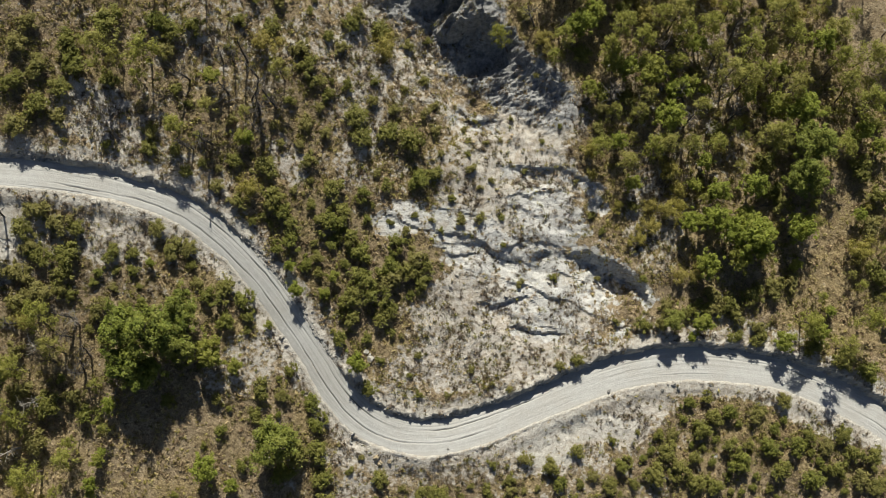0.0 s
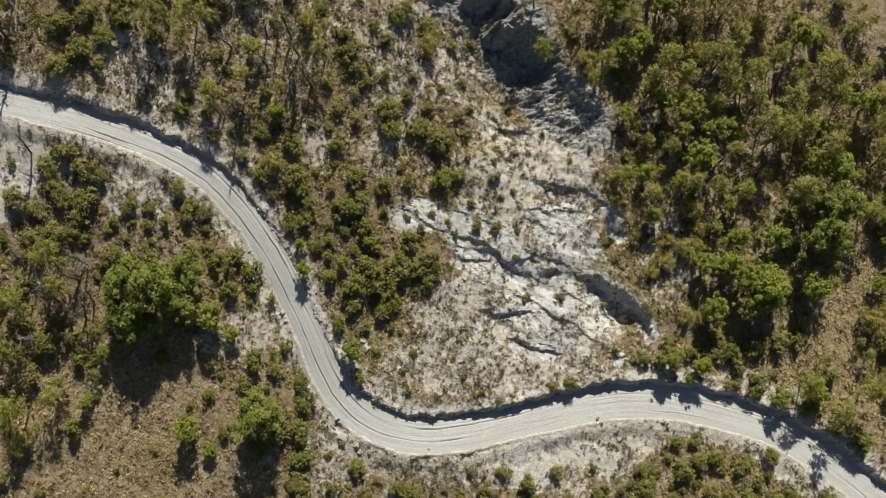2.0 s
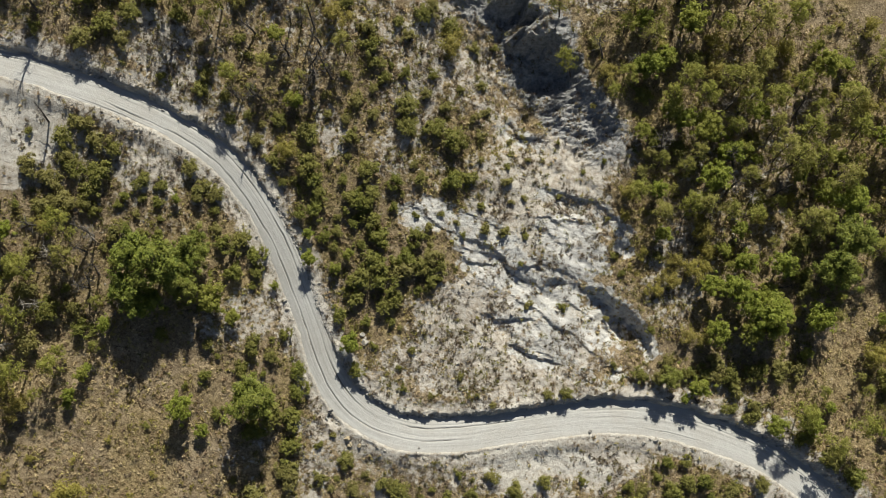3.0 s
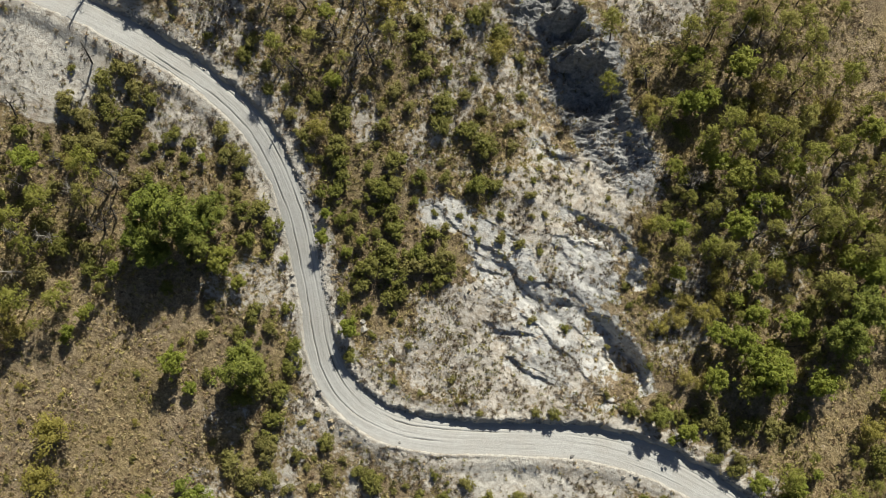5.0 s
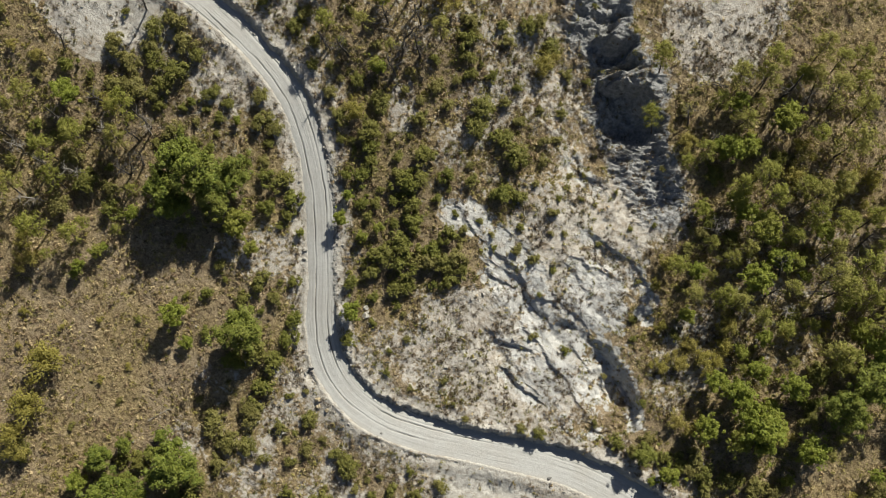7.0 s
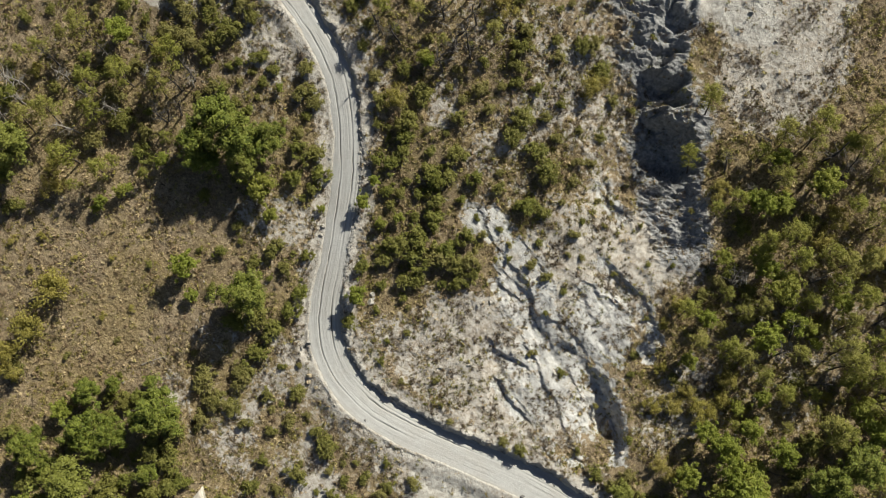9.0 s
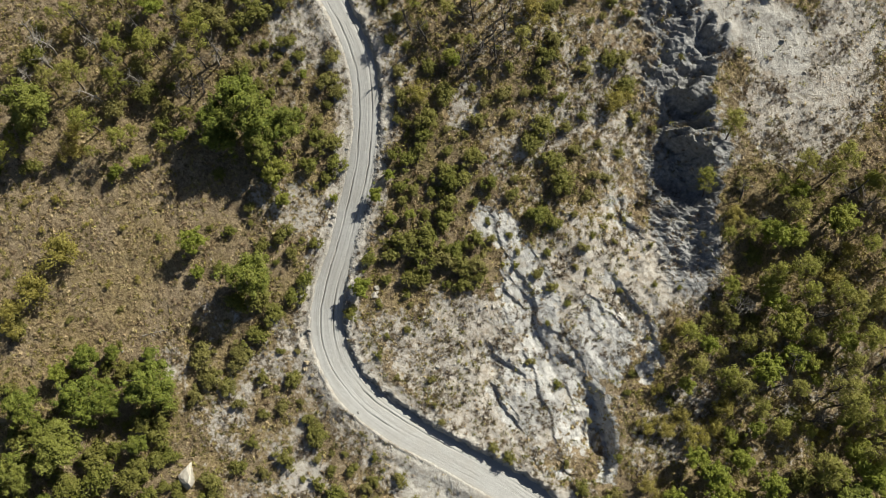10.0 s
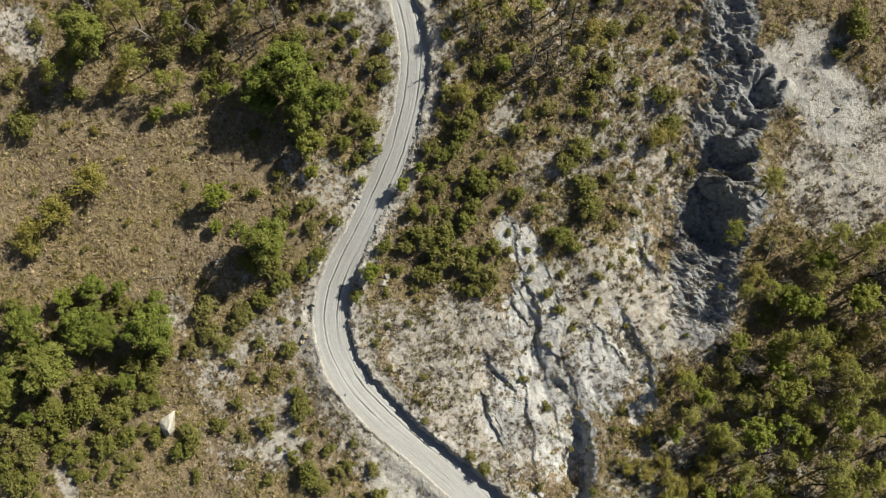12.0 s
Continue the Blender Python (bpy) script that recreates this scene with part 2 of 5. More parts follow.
def nearest(x, y, line):
    """Signed distance to a polyline (left of its run is positive), the index of the nearest segment and the share along it."""
    x, y = np.asarray(x, float), np.asarray(y, float)
    best, side, seg, share = np.full(x.shape, 1e9), np.ones(x.shape), np.zeros(x.shape, int), np.zeros(x.shape)
    for i in range(len(line) - 1):
        a, d = line[i, :2], line[i + 1, :2] - line[i, :2]
        u = np.clip(((x - a[0]) * d[0] + (y - a[1]) * d[1]) / (d @ d), 0, 1)
        ex, ey = x - a[0] - u * d[0], y - a[1] - u * d[1]
        r = np.hypot(ex, ey)
        hit = r < best
        best = np.where(hit, r, best)
        side = np.where(hit, np.sign(d[0] * ey - d[1] * ex + 1e-12), side)
        seg, share = np.where(hit, i, seg), np.where(hit, u, share)
    return best * side, seg, share


def slope(x, y):
    """The broad fall of the hill: up to the north-west, down to the south-east."""
    u, v = 2.2 * np.tanh(np.asarray(x, float) / 48 / 2.2), 2.2 * np.tanh(np.asarray(y, float) / 48 / 2.2)
    return 0.352 -11.362 * u +13.478 * v +3.969 * u * u -2.756 * u * v +3.228 * v * v


# Road: centre line and half width.
ROAD_LINE = [
    (-63.25, 8.08, 1.6, 0.3),
    (-53.2, 9.31, 1.6, 0.3),
    (-47.84, 9.62, 1.65, 0.3),
    (-42.25, 9.55, 1.7, 0.3),
    (-36.43, 8.94, 1.7, 0.3),
    (-30.36, 7.5, 1.75, 0.3),
    (-25.97, 5.08, 1.7, 0.26),
    (-22.11, 1.71, 1.65, 0.19),
    (-18.81, -2.14, 1.65, 0.11),
    (-16.12, -6.11, 1.7, 0.11),
    (-13.38, -10.15, 1.8, 0.11),
    (-10.93, -13.92, 2, 0.15),
    (-7.75, -17.02, 2.2, 0.32),
    (-3.43, -19.08, 2.35, 0.44),
    (1.68, -19.38, 2.3, 0.51),
    (7.63, -18.01, 2.2, 0.65),
    (13.67, -15.59, 2.15, 0.95),
    (19.8, -13.08, 2.2, 0.95),
    (26.79, -10.6, 2.3, 0.95),
    (34.63, -9.36, 2.3, 0.95),
    (42.51, -9.64, 2.2, 0.95),
    (50.38, -10.93, 2.2, 0.95),
    (58.15, -14.22, 2.3, 0.95),
    (63.35, -17.08, 2.3, 0.95),
    (69.45, -21.6, 2.3, 0.95),
    (78.85, -27.56, 2.3, 0.95),
]
road = spline(ROAD_LINE, 1.0)
road_z = slope(road[:, 0], road[:, 1])
road_z = np.convolve(np.pad(road_z, 6, mode="edge"), np.ones(13) / 13, mode="valid")
RIM = spline([
    (-15.03, 46.16),
    (-11.82, 44.74),
    (-7.29, 43.04),
    (-1.67, 43.97),
    (1.13, 39.17),
    (4.82, 36.72),
    (7.05, 34.21),
    (10.93, 33.06),
    (13.82, 30.17),
    (17.08, 27.81),
    (20.99, 25.09),
], 1.0)
LEDGES = [
    (spline([(6.93, 5.21, 0), (8.65, 5.04, .3), (13.17, 5.54, .55), (14.43, 5.1, .2), (16.06, 4.74, .6), (17.69, 4.45, 0)], 0.6), 5, 0.12),
    (spline([(9.53, 5.16, 0), (11.6, 4.78, .5), (15.2, 4.95, .9), (17.2, 4.8, .35), (20.27, 5.46, 1.2), (23.01, 4.96, 2.6), (26.68, 3.34, 3.4), (29, 1.74, 3.0), (30.46, -0.17, 1.4), (31.81, -1.79, 0)], 0.6), 8, 1.1),
    (spline([(0.55, 5.6, 0), (3.27, 5.19, .35), (7.77, 5.56, .35), (12.03, 3.65, .4), (15.58, 3.37, 0)], 0.6), 4, 0.12),
    (spline([(6.73, -2.23, 0), (7.87, -2.19, .6), (11.23, -1.71, .7), (13.84, -1.25, .5), (15.52, -1.84, 0)], 0.6), 4, 0.12),
    (spline([(11.06, -4.56, 0), (12.62, -4.65, .7), (15.08, -5.29, .65), (18.21, -5.34, .4), (19.4, -5.45, 0)], 0.6), 4, 0.12),
    (spline([(10.72, 11.53, 0), (11.5, 11.5, .45), (15.6, 12.28, .35), (17.17, 12.22, 0)], 0.6), 4, 0.12),
    (spline([(3.44, 22.94, 0), (4.91, 22.39, .6), (6.76, 21.72, .6), (9.74, 21.41, .4), (11.61, 21.76, 0)], 0.6), 4, 0.15),
    (spline([(9.02, 15.61, 0), (11.28, 15.34, .45), (15.07, 14.94, .35), (16.98, 15.41, 0)], 0.6), 4, 0.15),
    (spline([(22.02, 12.08, 0), (22.8, 11.76, .6), (24.36, 11.32, .6), (25.53, 11.66, 0)], 0.6), 4, 0.4),
    (spline([(23.67, -3.99, 0), (25.62, -4.54, .4), (27.57, -4.05, .4), (29.13, -3.49, 0)], 0.6), 4, 0.15),
    (spline([(17.29, 16.5, 0), (19.77, 15.16, .5), (23.05, 13.67, .6), (25.75, 12.57, 0)], 0.6), 4, 0.3),
    (spline([(11.29, 15.57, 0), (13.86, 15.48, .4), (16.42, 15.38, .4), (17.99, 15.13, 0)], 0.6), 4, 0.15),
    (spline([(1.21, 5.33, 0), (3.46, 4.13, .4), (6.08, 3.9, .4), (7.72, 3.95, 0)], 0.6), 3, 0.12),
    (spline([(13.38, 6.85, 0), (15.03, 6.09, .3), (17.86, 5.52, .35), (20.18, 4.28, 0)], 0.6), 3, 0.12),
]


def blob(x, y, cx, cy, rx, ry, turn=0.0):
    c, s = math.cos(radians(turn)), math.sin(radians(turn))
    u, v = ((x - cx) * c + (y - cy) * s) / rx, (-(x - cx) * s + (y - cy) * c) / ry
    return 1 - step(0.55, 1.3, np.hypot(u, v) + 0.25 * vnoise(x, y, 4.0, 31))


def many(x, y, rows):
    out = np.zeros(np.shape(x))
    for row in rows:
        out = np.maximum(out, row[0] * blob(x, y, *row[1:]))
    return out


# Pale gravel, chalk slabs, grey shale and dry grass: strength, centre, radii, turn.
BARE = [
    (0.75, 11.3, 12.9, 11.6, 9.5, 0),
    (0.75, 11.4, -4.3, 13.6, 8.9, 0),
    (0.6, 3.9, -10.3, 10.2, 4.1, 0),
    (0.75, 15, 22.4, 7.5, 6.1, 0),
    (0.95, 23.7, -16.6, 11.6, 3.4, 15),
    (0.7, -37.4, 16.3, 6.1, 4.1, -30),
    (0.8, -36.5, 4.8, 6.1, 2.7, -20),
    (0.8, -45.7, 7, 4.8, 2, 0),
    (0.6, -16.6, 13.8, 2, 3.4, 30),
    (0.55, -2, 27.7, 4.8, 4.8, 0),
    (0.45, -13.1, 29, 5.5, 3.4, 0),
    (0.7, -7.7, -21.3, 6.1, 1.7, 10),
    (0.7, -3.4, -15.5, 6.8, 2.7, -10),
    (0.8, 54.2, -16.7, 9.5, 2, -20),
    (0.6, -43.4, 10, 17.7, 4.1, -8),
    (0.5, -28.4, 9.8, 8.2, 5.5, -35),
    (0.5, -18.9, -9, 4.1, 10.9, -55),
    (0.5, 11.4, -21.1, 23.9, 4.1, 8),
    (0.4, -22.3, 27.7, 12.3, 5.5, 0),
    (1.05, -53.4, 2.8, 10.2, 6.8, 0),
    (0.5, -42.8, 3.6, 6.1, 2.7, 0),
    (0.75, 15.5, 21.3, 4.8, 9.5, 0),
    (0.5, 41.7, -5.1, 13.6, 2.7, -5),
    (0.5, -22.7, 4.3, 2, 4.1, 40),
    (0.9, 11, 43, 7.5, 4.8, 0),
    (1.1, 2.7, 47.5, 8.2, 4.1, 0),
    (1.05, -3.3, 44.7, 4.1, 8.2, 0),
    (0.8, -37.1, 2.3, 4.8, 2.7, 0),
    (1.0, 5.1, -31.4, 3.4, 4.1, 40),
    (0.8, -57.2, -36.3, 4.1, 3.4, 0),
    (0.6, -4.2, -59.6, 4.8, 1.4, 0),
    (0.6, -6.6, 26.7, 2.7, 13.6, 0),
    (0.95, 11.7, 47.4, 6.1, 8.2, 0),
    (0.9, 6.9, 54.9, 4.1, 4.1, 0),
    (0.85, 9.4, 49.9, 4.1, 10.2, 0),
    (1.15, 21.1, -17.6, 11.6, 3.1, 0),
    (1.15, 16.5, -21.2, 6.1, 2.7, 0),
    (1, 15.9, -19.2, 4.1, 3.1, 0),
    (0.3, 36.3, 24, 10.9, 17, 0),
    (0.5, 31, 8.9, 4.8, 8.2, 0),
]
ROCK = [
    (0.85, 7.4, 5.4, 5.1, 4.1, -30),
    (0.85, 15, 2.9, 6.5, 6.1, -30),
    (1, 16.7, 9.3, 5.8, 4.8, -20),
    (0.7, 23, 1.4, 5.0, 4.8, 0),
    (0.7, 16.3, -3, 4.8, 4.1, 0),
    (1, -2.6, 8, 4, 2.5, 20),
    (0.9, 2.9, 7, 3.4, 2.7, -40),
    (0.4, 21.2, -6.1, 7.5, 2, 0),
]
GREY = [
    (0.7, 9, 26.7, 5.5, 2.7, -20),
    (0.8, 17.3, 23.9, 4.1, 4.1, -40),
    (0.4, 18.9, 16.2, 3.4, 2.7, -20),
    (0.9, 6.7, 33.3, 4.8, 4.1, 0),
]
GRASS = [
    (0.7, -41.7, 22.3, 13.6, 6.8, 0),
    (0.7, -23.7, 21.8, 10.2, 8.2, 0),
    (0.7, -13.3, 5, 8.9, 11.6, 0),
    (0.25, 42.3, 24, 20.4, 19.1, 0),
    (0.5, -36.8, -38.6, 11.6, 8.9, 0),
    (0.6, -44, -8.8, 10.2, 10.2, 0),
    (0.6, -33.8, -11.6, 10.2, 6.8, 0),
    (0.6, -18.6, 22.8, 8.2, 8.2, 0),
    (0.8, 6.6, 44.3, 7.5, 1.7, 0),
    (0.8, -4.9, 48.8, 4.1, 2.7, 0),
]


GLADE = spline([(58.0, 15.5), (56.2, 10.0), (53.6, 4.0), (57.0, -0.6), (61.4, -5.7)], 1.0)


def glade(x, y):
    """The open strip of brown litter inside the wood."""
    return 1 - step(1.6, 3.2, np.abs(nearest(x, y, GLADE)[0]) + 0.8 * vnoise(x, y, 3, 35))


def land(x, y):
    """The height of the ground and its masks."""
    x, y = np.asarray(x, float), np.asarray(y, float)
    z = slope(x, y) + 0.5 * vnoise(x, y, 14, 3, 2)
    bare, rock, grey, grass = many(x, y, BARE), many(x, y, ROCK), many(x, y, GREY), many(x, y, GRASS)
    thin = blob(x, y, -16, 24, 36, 20) + blob(x, y, -44, 6, 20, 14) + blob(x, y, -5, -33, 15, 10) + blob(x, y, 14, -24, 34, 7)
    bare = np.maximum(bare, np.clip(thin, 0, 1) * np.clip(0.36 + 0.5 * vnoise(x, y, 4.5, 33, 3), 0, 0.75) * (1 - 0.6 * grass))
    z = z + 0.26 * vnoise(x, y, 2.4, 9, 4) + 0.1 * vnoise(x, y, 0.9, 13, 2)
    strike, dip = 0.966 * x - 0.259 * y, 0.259 * x + 0.966 * y
    ridged = 1 - np.abs(vnoise(x * 0.8 + y * 0.6, (y * 0.8 - x * 0.6) * 2.2, 3.2, 17, 4))
    slabs = 1 - np.abs(vnoise(strike * 0.3, dip, 2.2, 18, 3))
    z = z + 0.12 * bare * (ridged - 0.6) + 0.34 * rock * (slabs - 0.6) + grey * (0.9 * (ridged - 0.6) + 0.22 * vnoise(x, y, 0.7, 15, 2))
    chips = 1 - np.abs(vnoise(x * 0.9 + y * 0.44, (y * 0.9 - x * 0.44) * 1.7, 1.1, 27, 3))
    z = z + 0.3 * grey * (chips - 0.65) + 0.1 * rock * (1 - np.abs(vnoise(strike * 0.35, dip * 1.3, 0.8, 28, 2)) - 0.6)
    # tilted beds of chalk that break off towards the valley
    bed = (0.26 * x + 0.97 * y + 1.6 * vnoise(x, y, 7, 19, 2) + 0.45 * vnoise(x, y, 1.3, 21, 3)) / 3.4
    frac = bed - np.floor(bed)
    saw = np.where(frac < 0.06, frac / 0.06, 1 - (frac - 0.06) / 0.94)
    share = np.clip(rock + 0.3 * vnoise(x, y, 5, 23, 2) - 0.1, 0, 1)
    z = z + share * 0.6 * (saw - 0.5) * np.clip(0.6 + 0.9 * vnoise(x, y, 4.5, 25, 2), 0, 1.2)
    # gully cut under the rim of the flat
    d, seg, share = nearest(x, y, RIM)
    axis = RIM[-1] - RIM[0]
    s = np.clip(((x - RIM[0, 0]) * axis[0] + (y - RIM[0, 1]) * axis[1]) / (axis @ axis), 0, 1)
    ends = step(0, 0.1, s) * (1 - step(0.9, 1.0, s))
    arc = (seg + share + 0.9 * vnoise(x, y, 2.6, 39, 3)) / 2.4
    ribs = (1 - np.abs(2 * (arc - np.floor(arc)) - 1)) * (0.4 + 0.6 * lattice(np.floor(arc).astype(np.int64), 3, 77))
    spur = step(0.08, 0.18, s) * (1 - step(0.58, 0.66, s))
    near = step(-1.0, 1.0, -d) * (1 - step(3.5, 7.0, -d))
    down = -d - (0.4 + 1.5 * spur) * (ribs - 0.4) * near + 0.6 * vnoise(x, y, 1.3, 43, 3) + 1.6 * vnoise(x, y, 6.0, 44, 2) * step(1, 5, -d)
    wall = step(0.0, 2.9, down) * (1 - step(4.2, 21.0, down) ** 0.8)
    deep = np.interp(s, [0.0, 0.15, 0.3, 0.42, 0.6, 0.66, 0.71, 0.77, 0.85, 1.0], [0.25, 0.35, 0.45, 0.85, 1.0, 1.35, 1.25, 0.65, 0.4, 0.3])
    z = z - wall * ends * deep * (4.0 + 0.5 * vnoise(x, y, 2.5, 47, 3))
    z = z + ends * spur * (1.6 + 1.8 * step(0.3, 0.42, s)) * (ribs - 0.15) * step(0.4, 1.8, down) * (1 - step(2.6, 6.0, down))
    fluted = 1 - np.abs(vnoise(0.35 * (0.97 * x + 0.24 * y), 0.97 * y - 0.24 * x, 1.3, 45, 3))
    z = z + ends * 1.1 * (fluted - 0.6) * step(0.3, 1.2, down) * (1 - step(6.0, 9.0, down)) * (1 - step(0.35, 0.5, s))
    rubble = np.abs(vnoise(x, y, 1.6, 48, 4)) - 0.25
    z = z + ends * 0.8 * rubble * step(2.6, 4.5, down) * (1 - step(8.0, 14.0, down))
    crag = 1 - np.abs(vnoise(x + 0.4 * y, 0.8 * y - 0.5 * x, 0.75, 46, 3))
    z = z + ends * (0.7 * (chips - 0.65) + 0.4 * (crag - 0.65)) * step(-0.5, 0.6, down) * (1 - step(6.0, 10.0, down))
    grey = np.maximum(grey, ends * step(-0.6, 0.5, down) * (1 - step(5.0, 9.0, down + 2.0 * vnoise(x, y, 4.0, 49, 2))))
    # ledges that drop to the south
    jag = 0.5 * vnoise(x, y, 2.4, 53, 2) + 0.45 * vnoise(x, y, 0.9, 57, 4)
    for line, reach, wide in LEDGES:
        d, seg, share = nearest(x, y, line)
        drop = line[seg, 2] * (1 - share) + line[np.minimum(seg + 1, len(line) - 1), 2] * share
        u = -d + jag
        z = z - drop * step(-0.1, wide, u) * (1 - step(wide + 0.2, reach, u)) * np.clip(0.9 + 0.6 * vnoise(x, y, 2.2, 59, 3), 0.3, 1.25)
        rock = np.maximum(rock, 0.75 * step(0.1, 0.5, drop) * (1 - step(0.5, 1.8, np.abs(d + 0.5))))
    # road bench with its cut bank uphill
    d, seg, share = nearest(x, y, road)
    nxt = np.minimum(seg + 1, len(road) - 1)
    half = road[seg, 2] * (1 - share) + road[nxt, 2] * share + 0.22 * vnoise(x, y, 2.0, 61, 3)
    cut = road[seg, 3] * (1 - share) + road[nxt, 3] * share
    level = road_z[seg] * (1 - share) + road_z[nxt] * share
    up, dn = d - half, -d - half
    bank = np.where(d > 0, z + cut * np.exp(-np.maximum(up, 0) / 4.0), z)
    bank = bank + np.where(d > 0, 0.4 * vnoise(x, y, 1.4, 64, 4) * np.exp(-np.maximum(up, 0) / 1.2), 0.0)
    edge = np.where(d > 0, step(0.0, 0.45, up + 0.55 * vnoise(x, y, 1.3, 63, 4)), step(0.3, 2.4, dn))
    lip = np.clip(0.55 + 0.9 * vnoise(x, y, 3.0, 67, 3), 0, 1) * (0.15 + 0.85 * step(-16, -9, x) * (1 - step(9, 15, x)))
    berm = np.where(d > 0, 0.0, 0.12 * np.exp(-((dn / 0.3) ** 2)) - 0.6 * lip * step(0.15, 0.4, dn + 0.3 * vnoise(x, y, 0.9, 69, 2)) * (1 - step(0.8, 2.2, dn)))
    inside = np.where(np.maximum(up, dn) < 0, 0.12, 0.0)
    z = (level + berm - inside) * (1 - edge) + bank * edge
    bare = np.maximum(bare, 1 - step(0.8, 3.2, np.maximum(up, dn) + 0.8 * vnoise(x, y, 3, 71)))
    grey = grey * (1 - step(6, 2, np.abs(d)))
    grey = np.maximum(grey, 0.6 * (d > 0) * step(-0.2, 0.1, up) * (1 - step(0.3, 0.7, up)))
    masks = {"bare": bare, "rock": rock, "grey": grey, "grass": grass * (1 - bare)}
    return z, masks, d, half


def spread(lo, a, b, hi, far):
    """Steps of 0.55 m between lo and hi, of 0.2 m between a and b, widening outwards."""
    inner = list(np.arange(lo, a - 0.1, 0.55)) + list(np.arange(a, b - 0.1, 0.2)) + list(np.arange(b, hi + 0.1, 0.55))
    outer, d, w = [], 0.0, 0.4
    while d < far:
        w *= 1.35
        d += w
        outer.append(d)
    return np.array([inner[0] - v for v in reversed(outer)] + inner + [inner[-1] + v for v in outer])


LAND = {}


def sample(key, x, y):
    """A value of the ground sheet at a place."""
    g, x, y = LAND[key], np.asarray(x, float), np.asarray(y, float)
    i = np.clip(np.searchsorted(XS, x) - 1, 0, len(XS) - 2)
    j = np.clip(np.searchsorted(YS, y) - 1, 0, len(YS) - 2)
    u, v = np.clip((x - XS[i]) / (XS[i + 1] - XS[i]), 0, 1), np.clip((y - YS[j]) / (YS[j + 1] - YS[j]), 0, 1)
    return (g[j, i] * (1 - u) + g[j, i + 1] * u) * (1 - v) + (g[j + 1, i] * (1 - u) + g[j + 1, i + 1] * u) * v


def sheet(name, xs, ys, mat):
    X, Y = np.meshgrid(xs, ys)
    Z, masks, away, half = land(X, Y)
    LAND.update(masks, z=Z, off_road=np.abs(away) - half, uphill=away)
    me = bpy.data.meshes.new(name)
    nx, ny = len(xs), len(ys)
    idx = np.arange(nx * ny).reshape(ny, nx)
    faces = np.stack([idx[:-1, :-1], idx[:-1, 1:], idx[1:, 1:], idx[1:, :-1]], -1).reshape(-1, 4)
    me.vertices.add(nx * ny)
    me.vertices.foreach_set("co", np.stack([X, Y, Z], -1).ravel())
    me.loops.add(faces.size)
    me.loops.foreach_set("vertex_index", faces.ravel())
    me.polygons.add(len(faces))
    me.polygons.foreach_set("loop_start", np.arange(0, faces.size, 4))
    me.update(calc_edges=True)
    stony = np.maximum(masks["rock"], masks["grey"]).ravel()[faces].mean(1)
    me.polygons.foreach_set("use_smooth", stony < 0.3)
    for key, v in masks.items():
        me.attributes.new(key, "FLOAT", "POINT").data.foreach_set("value", v.ravel().astype(np.float32))
    me.materials.append(mat)
    return new(name, me)


XS, YS = spread(-72, -40, 34, 74, 2500), spread(-78, -22, 46, 66, 2500)
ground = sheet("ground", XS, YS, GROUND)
tagged(ground, "dry pale hillside soil with straw grass, gravel and chalky rock", "ground", kind="structure")


